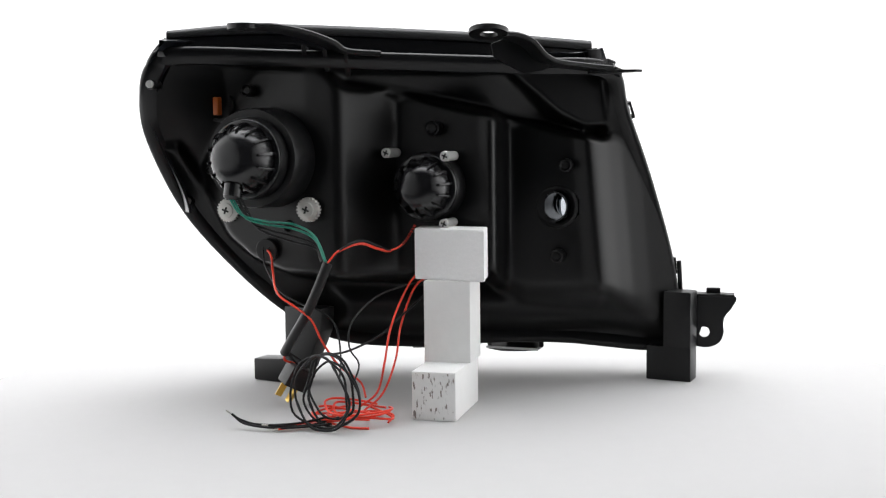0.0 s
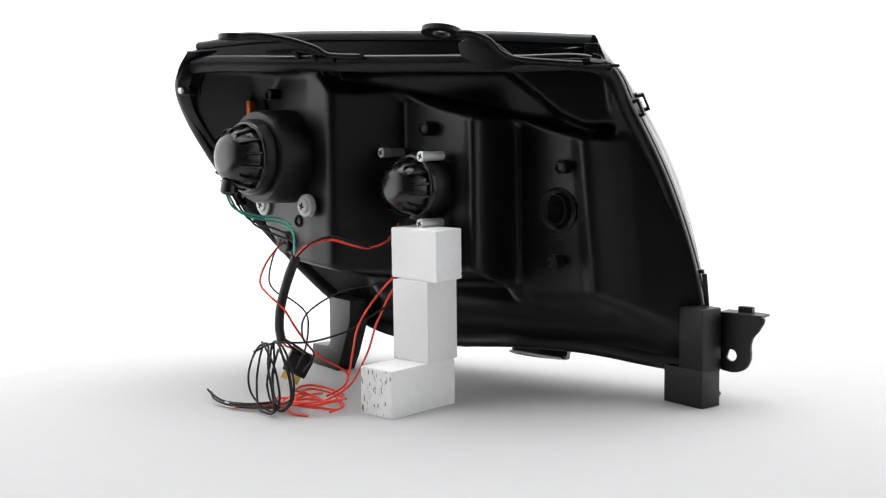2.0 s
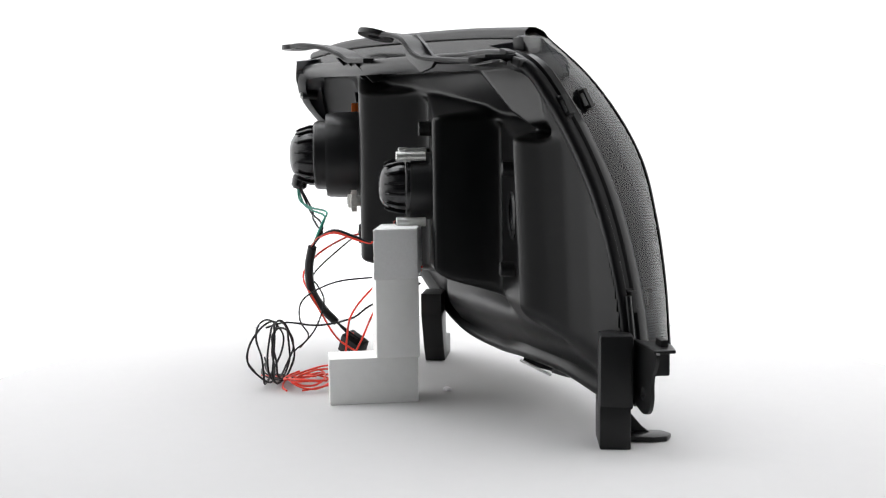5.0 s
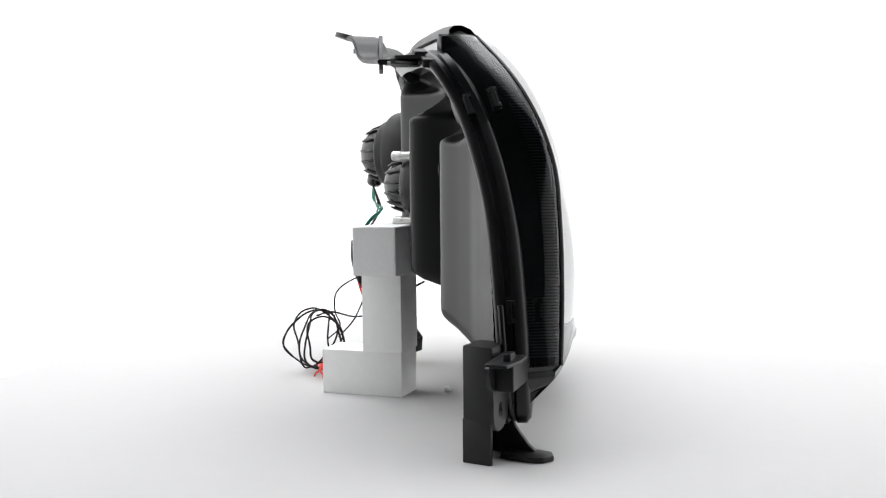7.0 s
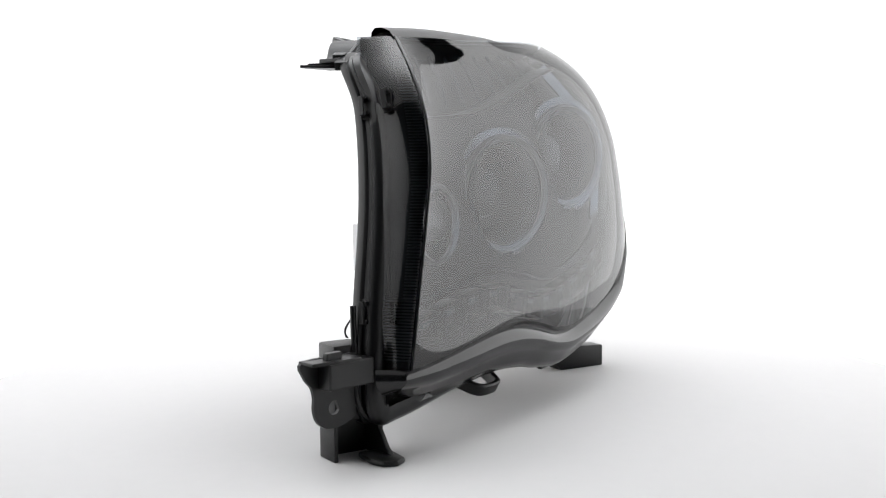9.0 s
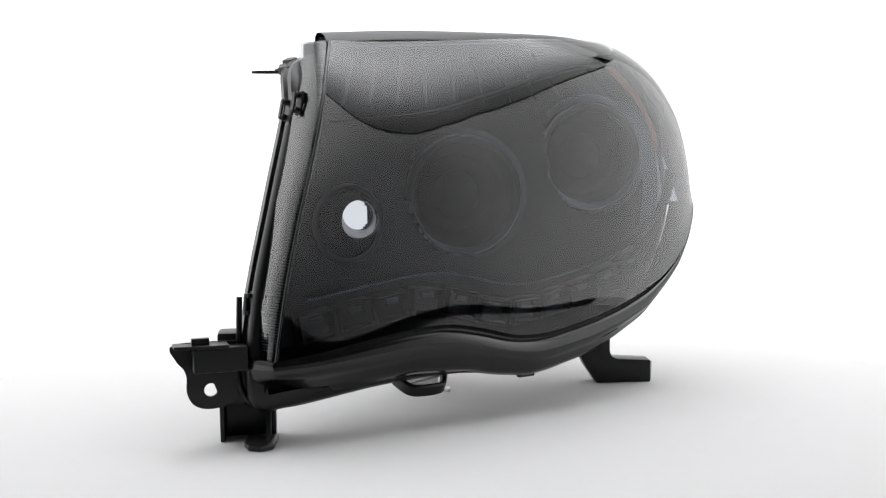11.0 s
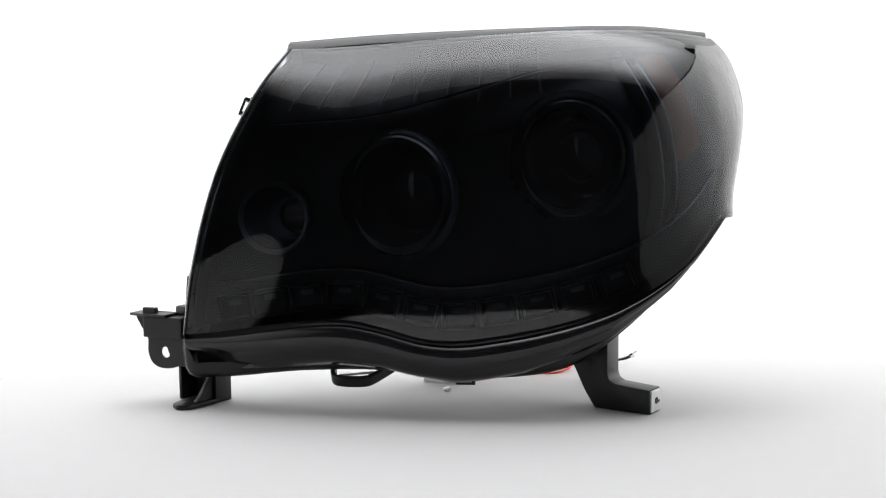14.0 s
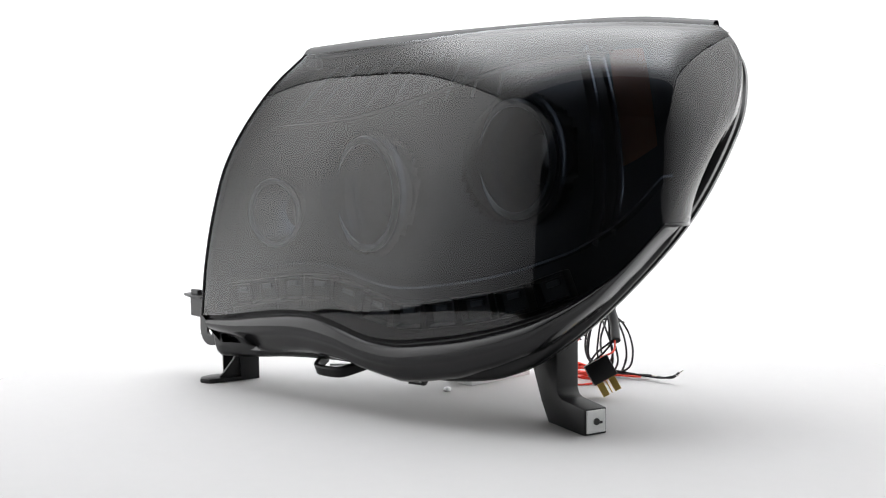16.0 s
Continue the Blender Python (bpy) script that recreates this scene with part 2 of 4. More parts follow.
def strip(path, width, thick, n=40, up=(0, 0, 1), taper=None):
    """A flat bent strap along path; width lies across the path and level."""
    c = spline(path, n)
    t = np.gradient(c, axis=0)
    t /= np.linalg.norm(t, axis=1)[:, None]
    rows = np.zeros((n, 8, 3))
    for i in range(n):
        side = np.cross(t[i], np.array(up, float))
        side /= np.linalg.norm(side)
        nrm = np.cross(side, t[i])
        k = 1.0 if taper is None else float(np.interp(i / (n - 1), taper[0], taper[1]))
        h, b = width * k / 2, min(0.3 * thick, 0.0012)
        for j, (p, q) in enumerate(((-h + b, thick / 2), (h - b, thick / 2), (h, thick / 2 - b), (h, -thick / 2 + b), (h - b, -thick / 2), (-h + b, -thick / 2),
                                    (-h, -thick / 2 + b), (-h, thick / 2 - b))):
            rows[i, j] = c[i] + side * p + nrm * q
    bm = grid_bm(rows, close_v=True)
    for i in (0, -1):
        ring = [min(bm.verts, key=lambda v: (v.co - Vector(rows[i, j])).length_squared) for j in range(8)]
        bm.faces.new(ring)
    return bm


def washer(centre, u, v, r_out, r_in, thick, n=32):
    """A flat ring; u and v may differ in length to make it oval."""
    U, V = Vector(u), Vector(v)
    nrm = U.cross(V).normalized()
    rows = np.zeros((5, n, 3))
    for i, (r, h) in enumerate(((r_in, -0.5), (r_out, -0.5), (r_out, 0.5), (r_in, 0.5), (r_in, -0.5))):
        for j in range(n):
            a = 2 * math.pi * j / n
            rows[i, j] = Vector(centre) + (U * math.cos(a) + V * math.sin(a)) * r + nrm * thick * h
    bm = grid_bm(rows, close_v=True)
    bmesh.ops.remove_doubles(bm, verts=bm.verts, dist=1e-6)
    return bm


def merge(bm, other):
    me = bpy.data.meshes.new("joined")
    other.to_mesh(me)
    other.free()
    bm.from_mesh(me)
    bpy.data.meshes.remove(me)
    return bm


# ---------------------------------------------------------------- studio
def studio():
    # paper sweep: floor under the table, rising behind it; it glows in place of lamps
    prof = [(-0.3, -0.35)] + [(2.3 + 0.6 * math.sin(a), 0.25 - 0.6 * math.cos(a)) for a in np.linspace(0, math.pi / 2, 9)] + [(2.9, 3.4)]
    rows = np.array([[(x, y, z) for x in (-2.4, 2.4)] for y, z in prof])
    tagged(part("backdrop", grid_bm(rows), M_BACK, None, smooth=60), "seamless white paper sweep behind the table, given its own glow", "backdrop", kind="structure")
    # fabric sides of the tent, glowing by emission ramp; no lamps stand behind them
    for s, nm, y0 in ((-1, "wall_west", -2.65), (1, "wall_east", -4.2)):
        tagged(part(nm, box_bm((0.02, 3.0 - y0, 2.8), 0, pose(s * 2.0, (3.0 + y0) / 2, 1.05)), M_FABRIC, None), "white fabric side of the tent, out of view, with its own glow", "wall", kind="structure")
    # unseen roof, glowing by itself to soften the shade on the table
    tagged(part("ceiling", box_bm((4.02, 3.2, 0.02), 0, pose(0, 1.4, 2.9)), M_ROOF, None), "white fabric roof of the tent, unseen, with a glow added as fill", "ceiling", kind="structure")
    for nm, size, at in (("wall_south", (9, 0.05, 6), (0, -5.0, 1.7)), ("wall_room_west", (0.05, 9, 6), (-4.5, -0.5, 1.7)), ("wall_room_east", (0.05, 9, 6), (4.5, -0.5, 1.7)),
                         ("floor", (9.2, 9, 0.05), (0, -0.5, -0.9)), ("ceiling_room", (9.2, 9, 0.05), (0, -0.5, 4.6)), ("wall_north", (9, 0.05, 6), (0, 4.0, 1.7))):
        tagged(part(nm, box_bm(size, 0, pose(*at)), M_ROOM, None), "dark unlit studio room surface", "wall", kind="structure")
    top = empty("overhead_softbox", "lit white softbox hanging over the table", "studio light", "softboxes")
    top.matrix_world = pose(0, 0.20, 1.9)
    part("diffuser", box_bm((3.1, 2.1, 0.01), 0.004), M_TOPDIFF, top, "glowing white diffuser")
    for x in (-1.56, 1.56):
        part("frame_bar", box_bm((0.02, 2.14, 0.03), 0.003, pose(x, 0, 0)), M_MOULD, top)


def turntable():
    tt = empty("turntable", "round white turntable with a plain matt top", "turntable")
    part("disc", turned([(-0.024, 0.0), (-0.024, 0.511), (-0.021, 0.515), (-0.003, 0.515), (-0.0008, 0.5142), (0.0, 0.512), (0.0, 0.0)], (0, 0, 0), (0, 1e-9, 1), n=160),
         M_TABLE, tt, "white laminate disc", smooth=40)
    part("pedestal", turned([(-0.325, 0.0), (-0.325, 0.2), (-0.31, 0.2), (-0.29, 0.06), (-0.025, 0.06), (-0.025, 0.0)], (0, 0, 0), (0, 1e-9, 1), n=48), M_TABLE, tt)
    return tt


# ---------------------------------------------------------------- headlight: shared curves
AX = Vector((0.33, 0.944, 0)).normalized()      # the way the lamps point
RIM = spline([(-.258, -.064, .349), (-.280, -.068, .335), (-.290, -.058, .309), (-.295, -.023, .268), (-.2745, .020, .199), (-.236, .045, .142), (-.179, .062, .084),
              (-.119, .075, .047), (-.030, .078, .038), (.050, .070, .043), (.130, .070, .042), (.220, .066, .0335), (.2505, .064, .041), (.2455, .062, .117),
              (.2195, .052, .210), (.189, .028, .288), (.168, -.002, .333), (.090, -.025, .338), (0, -.040, .341), (-.130, -.056, .345)], 260, closed=True)


def tps(ctrl):
    """A thin-plate surface y(x, z) through some points of the rim."""
    xz, y = ctrl[:, [0, 2]], ctrl[:, 1]
    n = len(ctrl)

    def kern(a, b):
        d2 = ((a[:, None] - b[None]) ** 2).sum(-1) + 1e-12
        return d2 * np.log(d2)
    a = np.zeros((n + 3, n + 3))
    a[:n, :n] = kern(xz, xz) + np.eye(n) * 1e-4
    a[:n, n], a[:n, n + 1:] = 1, xz
    a[n:, :n] = a[:n, n:].T
    sol = np.linalg.solve(a, np.concatenate([y, np.zeros(3)]))
    return lambda q: kern(q, xz) @ sol[:n] + sol[n] + q @ sol[n + 1:]


BASE = tps(RIM[::13])


def inside(poly, x, z):
    px, pz = poly[:, 0], poly[:, 1]
    qx, qz = np.roll(px, -1), np.roll(pz, -1)
    hit = np.zeros(x.shape, bool)
    for a, b, c, d in zip(px, pz, qx, qz):
        hit ^= ((b > z) != (d > z)) & (x < (c - a) * (z - b) / (d - b + 1e-15) + a)
    return hit


def inner_edge(z):
    """The lens's sharp edge on the grille side, at height z."""
    zz = [.077, .135, .19, .2405, .281, .3205, .353]
    return bent(z, zz, [.243, .233, .2195, .203, .186, .168, .149]), bent(z, zz, [.109, .1105, .1095, .1045, .090, .066, .038])


def outer_edge(z):
    zz = [.19, .23, .27, .30, .33, .362]
    return bent(z, zz, [-.272, -.285, -.293, -.293, -.288, -.272]), bent(z, zz, [.026, .007, -.014, -.036, -.054, -.058])


def lens_bottom(x):
    xx = [-.272, -.25, -.211, -.164, -.111, -.058, -.031, .0056, .048, .0794, .11, .1536, .207, .243]
    return bent(x, xx, [.190, .160, .1285, .107, .0912, .0812, .0775, .0787, .0895, .0955, .0950, .0895, .081, .077])


# control net of the cover, in millimetres off a ruled barrel: four columns from grille to wing side, five rows up each
NET = np.array([[(-2.8, -8.4, -1.2), (-6.0, -19.1, -3.5), (-7.4, -49.8, -19.8), (3.5, -56.7, -23.5), (23.8, -22.8, -13.0)],
                [(-4.4, 30.0, 5.2), (-15.6, 23.2, -1.6), (-29.7, -9.6, 0.6), (-27.4, 0.0, 24.0), (38.5, -7.3, -9.8)],
                [(5.9, -19.0, -19.8), (15.2, -15.8, -39.6), (43.1, -3.2, -9.8), (37.2, 59.0, -0.9), (69.1, -32.3, 2.5)],
                [(7.6, 2.7, 18.0), (-23.9, 15.5, 21.8), (2.6, -13.7, 9.7), (-9.1, 15.0, 14.5), (4.8, 6.4, 8.0)]]) / 1000


def lens_surface(nu=90, nv=56, inset=0.0):
    """The curved cover as an array (nv, nu, 3): bottom to top, grille side to wing side."""
    rows = np.zeros((nv, nu, 3))
    u = np.linspace(0, 1, nu)[:, None]
    for i in range(nv):
        v = i / (nv - 1)
        a, d = np.array(inner_edge(lerp(.077, .353, v))), np.array(outer_edge(lerp(.19, .355, v)))
        b = np.array((a[0] - .165, a[1] + .029))
        c = np.array((lerp(-.3505, -.2717, v), a[1] + lerp(.0513, .0722, v)))
        xy = (1 - u) ** 3 * a + 3 * u * (1 - u) ** 2 * b + 3 * u * u * (1 - u) * c + u ** 3 * d
        zt = lerp(.3535, .355, u[:, 0]) + .015 * np.sin(np.pi * u[:, 0])
        rows[i, :, :2], rows[i, :, 2] = xy, lerp(lens_bottom(np.clip(xy[:, 0], -.272, .243)), zt, v)
        for k in range(4):
            for q in range(5):
                w = math.comb(4, k + 1) * u ** (k + 1) * (1 - u) ** (3 - k) * (math.comb(5, q + 1) * v ** (q + 1) * (1 - v) ** (4 - q))
                rows[i] += w * NET[k, q]
    if inset:
        centre = np.array((-.02, 0, .21))
        rows[..., 0] = centre[0] + (rows[..., 0] - centre[0]) * (1 - inset)
        rows[..., 2] = centre[2] + (rows[..., 2] - centre[2]) * (1 - inset)
    return rows


SAX = Vector((.46, .888, 0)).normalized()        # the way the open signal socket points
SIGNAL_FRONT, SIGNAL_BACK = (.158, .080, .188), (.1218, .036, .191)
SIGNAL_NECK = (.1384, .068, .190)
LAMPS = (((.035, .084, .2095), (-.0205, -.0345, .215), .056), ((-.128, .075, .243), (-.1885, -.0745, .246), .054))


def headlight():
    hl = empty("headlight", "black truck headlight assembly with a smoked lens, propped on its brackets", "headlight")

    # --- rear shell
    step = 0.0022
    xs, zs = np.arange(-.305, .256, step), np.arange(.03, .356, step)
    X, Z = np.meshgrid(xs, zs)
    base = BASE(np.stack([X.ravel(), Z.ravel()], 1)).reshape(X.shape)
    px = [-.26, -.224, -.136, -.108, -.102, -.098, -.055, -.048, .036, .046, .052, .060, .068, .138, .1530, .160, .176, .192, .212, .245]
    py = [.020, -.004, -.046, -.0555, -.056, -.053, -.003, .003, -.0275, -.0335, -.028, .014, .032, .0125, .004, .008, .022, .034, .044, .056]
    prof = np.interp(X + np.where(X > .06, .085, 0) * (Z - .19) * smooth01((X - .06) / .05), px, py)
    top = np.interp(X, [-.27, -.2, -.115, -.10, -.055, -.05, .048, .056, .150, .17, .2], [.345, .340, .330, .316, .312, .310, .288, .285, .266, .262, .262])
    low = np.interp(X, [-.27, -.25, -.2265, -.199, -.165, -.106, -.05, .045, .056, .082, .168, .2, .245], [.26, .215, .165, .141, .127, .121, .117, .123, .110, .086, .086, .07, .05])
    m = smooth01((top - Z) / .009 + .5) * smooth01((Z - low) / np.interp(X, [-.27, -.1, .05, .08, .2], [.012, .02, .022, .05, .05]) + .5)
    dip = np.interp(X, [-.29, -.22], [.006, .03])
    groove = smooth01((.338 - Z) / .008) * smooth01((Z - top) / .008 + .6) * smooth01((X + .125) / .03) * smooth01((.172 - X) / .012)
    y = lerp(base + np.interp(X, [-.1, -.03, .05], [.022, .034, .038]) * groove, np.minimum(prof, base + dip), m)
    # brow over the signal lamp, ledge under the lamps
    brow = np.minimum.reduce([X - (.058 + (.334 - Z) * 1.15), .176 - X, Z - np.interp(X, [.05, .12, .145, .175], [.30, .280, .268, .270]), .345 - Z])
    y = np.minimum(y, lerp(base + .05, .010 + (X - .1) * .22, smooth01(brow / .014 + .5)))
    belly = np.minimum.reduce([X + .13, .235 - X, Z - .05, .112 - Z])
    y = np.where(Z < low + .01, np.minimum(y, lerp(y, base - .016, smooth01(belly / .028))), y)
    for _ in range(5):
        y[1:-1, 1:-1] = (y[1:-1, 1:-1] * 4 + y[:-2, 1:-1] + y[2:, 1:-1] + y[1:-1, :-2] + y[1:-1, 2:]) / 8
    cx, cz = (X[:-1, :-1] + step / 2), (Z[:-1, :-1] + step / 2)
    keep = inside(RIM[:, [0, 2]], cx, cz) & (np.hypot(cx - SIGNAL_BACK[0], cz - SIGNAL_BACK[2]) > .0185)
    part("rear_shell", grid_bm(np.stack([X, y, Z], -1), keep=keep), M_SHELL, hl, "satin black stepped plastic housing", smooth=180)

    # --- rim flange with its glue channel
    cen = RIM.mean(0)
    tan = np.roll(RIM, -1, 0) - np.roll(RIM, 1, 0)
    nrm = np.stack([tan[:, 2], np.zeros(len(RIM)), -tan[:, 0]], 1)
    nrm /= np.linalg.norm(nrm, axis=1)[:, None]
    nrm *= np.sign(((RIM - cen) * nrm).sum(1))[:, None]
    sec = [(-.012, .000), (-.004, -.007), (.002, -.007), (.004, -.005), (.004, .001), (.001, .003), (.001, .007), (.0035, .009), (.0035, .016), (-.001, .020), (-.012, .020)]
    rows = np.stack([RIM + nrm * o + np.array((0, s, 0)) for o, s in sec], 0)
    part("rim_flange", grid_bm(rows, close_v=True), M_RIM, hl, "gloss black rim with a glue channel", smooth=50)

    # --- smoked cover
    S = lens_surface()
    part("lens_cover", grid_bm(S), M_LENS, hl, "dark smoked clear plastic lens", smooth=180)
    # the cover's return on the grille side, ribbed near its edge
    E0 = S[:, 0]
    rim_in = np.stack([np.interp(E0[:, 2], [.045, .117, .21, .288, .333, .36], [.246, .245, .2215, .192, .170, .160]),
                       np.interp(E0[:, 2], [.045, .117, .21, .288, .333, .36], [.074, .074, .066, .040, .012, .004]), E0[:, 2]], 1)
    wall = np.stack([E0 + (0.0012, -0.002, 0), lerp(E0, rim_in, .1) + (.003, 0, 0), lerp(E0, rim_in, .5) + (.003, 0, 0), rim_in], 0)
    part("lens_side_wall", grid_bm(wall), M_LENSWALL, hl, "smoked clear plastic return of the lens", smooth=60)
    bead = np.stack([E0 + (0.0012 * math.cos(a), 0.0018 * math.sin(a), 0) for a in np.linspace(0, 2 * math.pi, 8, endpoint=False)], 0)
    part("edge_bead", grid_bm(np.concatenate([bead, bead[:1]], 0)), M_GLOSS, hl, smooth=80)
    back = np.stack([lerp(E0, rim_in, .03) - (.005, .004, 0), lerp(E0, rim_in, .5) - (.006, 0, 0), rim_in - (.006, 0, 0)], 0)
    part("inner_side_panel", grid_bm(back), M_BEZEL, hl, smooth=60)
    ribs = bmesh.new()
    for i in range(110):
        z = .084 + i * .0025
        if z > .345:
            break
        e = np.array((*inner_edge(z), z))
        r = np.array((np.interp(z, [.117, .21, .288, .333], [.246, .2225, .193, .171]), np.interp(z, [.117, .21, .288, .333], [.074, .066, .040, .012]), z))
        f1 = .93 if z < .132 else .36
        c = lerp(e, r, (.08 + f1) / 2)
        q = lerp(e, r, f1) - lerp(e, r, .08)
        ang = math.degrees(math.atan2(q[1], q[0]))
        merge(ribs, box_bm((float(np.linalg.norm(q)), .0012, .0011), 0, pose(c[0] - .0015, c[1], c[2], 0, 0, ang)))
    part("ribbed_reflector", ribs, M_RIBGREY, hl, "finely ribbed grey strip behind the lens return", smooth=None)

    # skirt between the cover's wing-side edge and the rim
    wing = RIM[(RIM[:, 0] < -.235) & (RIM[:, 2] > .15)]
    wing = wing[np.argsort(wing[:, 2])]
    E1 = S[:, -1]
    back1 = np.stack([np.interp(E1[:, 2], wing[:, 2], wing[:, k]) for k in (0, 1)] + [np.minimum(E1[:, 2], .349)], 1)
    part("lens_skirt", grid_bm(np.stack([E1, lerp(E1, back1, .35) - (.0012, 0, 0), lerp(E1, back1, .8), back1], 0)), M_GLOSS, hl, "gloss black edge behind the lens", smooth=70)

    # --- gloss chin under the cover
    cols = S[0]
    x = cols[:, 0]
    zl = np.interp(x, [-.272, -.245, -.22, -.167, -.124, -.086, -.048, -.021, .02, .049, .103, .15, .20, .243],
                   [.186, .150, .121, .0755, .0565, .0435, .0362, .0330, .0385, .0450, .0475, .0435, .0395, .043])
    h = np.maximum(cols[:, 2] - zl, .003)
    yr = BASE(np.stack([x, zl], 1)) + .018
    fade = np.clip(h / .03, 0.1, 1)
    lean = np.interp(x, [-.272, -.1, .05, .16, .243], [.0, .006, .010, .020, .034])
    sec = []
    for f, out in ((0.0, 0.0), (.06, -.003), (.12, -.003), (.2, .002), (.32, .006), (.45, .0065), (.58, .003), (.7, -.002), (.82, -.003), (.92, -.007)):
        sec.append(np.stack([x, cols[:, 1] + out * fade - lean * f, cols[:, 2] - h * f], 1))
    sec.append(np.stack([x, lerp(cols[:, 1] - lean, yr, .5), cols[:, 2] - h], 1))
    sec.append(np.stack([x, yr, cols[:, 2] - h * 0.96], 1))
    chin = grid_bm(np.stack(sec, 0))
    ends = [[min(chin.verts, key=lambda v: (v.co - Vector(q[k])).length_squared) for q in sec] for k in (0, -1)]
    chin.faces.new(ends[0])
    part("chin", chin, M_GLOSS, hl, "gloss black rolled lower lip", smooth=60)
    corner = [np.array(q[0]) for q in sec[:10]]
    turn = np.stack([[tuple(q + (.0022 * math.sin(math.pi * f / 2), 0, 0) + f * (np.array((.2535, .076, max(q[2], .040))) - q)) for q in corner] for f in (0.0, .06, .2, .5, 1.0)], 0)
    part("chin_return", grid_bm(turn), M_GLOSS, hl, smooth=70)
    tube("rim_lip", [(.2535, .060, .128), (.2565, .063, .086), (.2585, .066, .054), (.2490, .070, .0350), (.2290, .075, .0340), (.1910, .080, .0385), (.1515, .080, .0405), (.1040, .084, .0475), (.0750, .086, .0495)],
         .0026, M_RIM, hl, n=80)
    for sx, sy, sz in ((-.0185, .121, .0605), (.205, .101, .0615)):
        kb = turned([(-.006, .0055), (.0, .0055), (.0025, .005), (.0035, .003), (.0036, .0)], (sx, sy - .004, sz), (0, 1, 0), 20)
        part("moulded_boss", kb, M_GLOSS, hl)

    # --- rubber seal along the top edge
    tc = spline([(.1525, .022, .3560), (.05, .004, .3635), (-.1, -.024, .3695), (-.19, -.042, .3705), (-.2660, -.057, .3650)], 60)
    secs = [(.017, -.004), (.012, .002), (.004, .0055), (-.003, .0055), (-.007, .002), (-.0075, -.004), (-.005, -.0045), (-.004, -.001), (.003, .001), (.012, -.004)]
    thin = np.interp(np.linspace(0, 1, 60), [0, .85, 1], [1, 1, .75])[:, None]
    part("top_seal", grid_bm(np.stack([tc + thin * np.array((0, a, b)) for a, b in secs + secs[:1]], 0)), M_RUBBER, hl, "black rubber seal along the top edge", smooth=60)
    under = [(-.004, -.003), (-.006, -.010), (-.006, -.020), (.004, -.022)]
    part("top_flange", grid_bm(np.stack([tc + (0, a, b) for a, b in under], 0)), M_GLOSS, hl, smooth=60)

    # --- inside: bezel, lamps, LED row
    B = lens_surface(110, 80, inset=.035)
    B[..., 1] -= .030 + .012 * np.sin(np.pi * np.linspace(0, 1, 110))[None, :]
    cxm = (B[:-1, :-1] + B[1:, 1:]) / 2
    keep = np.ones(cxm.shape[:2], bool)
    keep &= np.hypot(cxm[..., 0] - SIGNAL_FRONT[0], cxm[..., 2] - SIGNAL_FRONT[2]) > .033
    for c, _, r in LAMPS:
        keep &= np.hypot(cxm[..., 0] - c[0], cxm[..., 2] - c[2]) > .058
    part("inner_bezel", grid_bm(B, keep=keep), M_BEZEL, hl, "black inner bezel behind the lens", smooth=180)

    def bowl(name, front, back, r0, r1, mat, n=48, k=14, label="", power=1.6):
        rows = np.zeros((k, n, 3))
        f, b = np.array(front), np.array(back)
        for i in range(k):
            t = i / (k - 1)
            c = lerp(f, b, t)
            r = lerp(r1, r0, (1 - t) ** (1 / power))
            for j in range(n):
                a = 2 * math.pi * j / n
                rows[i, j] = c + np.array((r * math.cos(a), 0, r * math.sin(a)))
        return part(name, grid_bm(rows, close_v=True), mat, hl, label, smooth=50)

    bowl("signal_reflector", np.array(SIGNAL_FRONT) + (0, .004, 0), SIGNAL_NECK, .036, .0178, M_DARKCHROME, label="dark bowl with an open bulb hole", power=2.0)
    part("signal_sleeve", turned([(.036, .0178), (-.019, .0142), (-.019, .0160), (.034, .0195)], SIGNAL_BACK, SAX, 40), M_BEZEL, hl, smooth=40)
    part("signal_ring", turned([(0, .033), (.004, .036), (.007, .034), (.005, .0305), (0, .033)], SIGNAL_FRONT, (0, 1, 0), 48), M_SMOKE_CHROME, hl)
    for c, bk, r in LAMPS:
        c = np.array(c)
        bowl("lamp_shroud", c + np.array(AX) * .004, c - np.array(AX) * .05, r, r * .74, M_DARKCHROME, power=1.2)
        part("lamp_bezel", turned([(-.020, .0395), (-.012, .0405), (-.004, .0450), (.001, .0530), (.003, .0600), (.000, .0640)], c, AX, 72), M_DARKCHROME, hl, "dark chrome bezel round the projector", smooth=60)
        part("halo_ring", turned([(0, r - .003), (.004, r + .001), (.008, r - .001), (.006, r - .006), (0, r - .003)], c, AX, 64), M_SMOKE_CHROME, hl, "smoked chrome ring round the lamp")
        part("projector_lens", turned([(-.045, .037), (-.030, .036)] + [(-.030 + .017 * math.sin(a), .034 * math.cos(a)) for a in np.linspace(0, math.pi / 2, 12)], c, AX, 48),
             M_PROJ, hl, "dark convex projector glass", smooth=70)
    xl = np.linspace(.215, -.19, 12)
    Bm = B[3]
    for i, xx in enumerate(xl[:-1]):
        xm = (xx + xl[i + 1]) / 2
        yb = float(np.interp(-xm, -Bm[:, 0], Bm[:, 1]))
        zb = float(lens_bottom(xm)) + .019
        slope = math.degrees(math.atan((float(lens_bottom(xx)) - float(lens_bottom(xl[i + 1]))) / (xx - xl[i + 1])))
        pk = box_bm((.034, .016, .026), .002)
        bmesh.ops.inset_region(pk, faces=[f for f in pk.faces if f.normal.y > .9 and f.calc_area() > 1e-4], thickness=.003, depth=-.008)
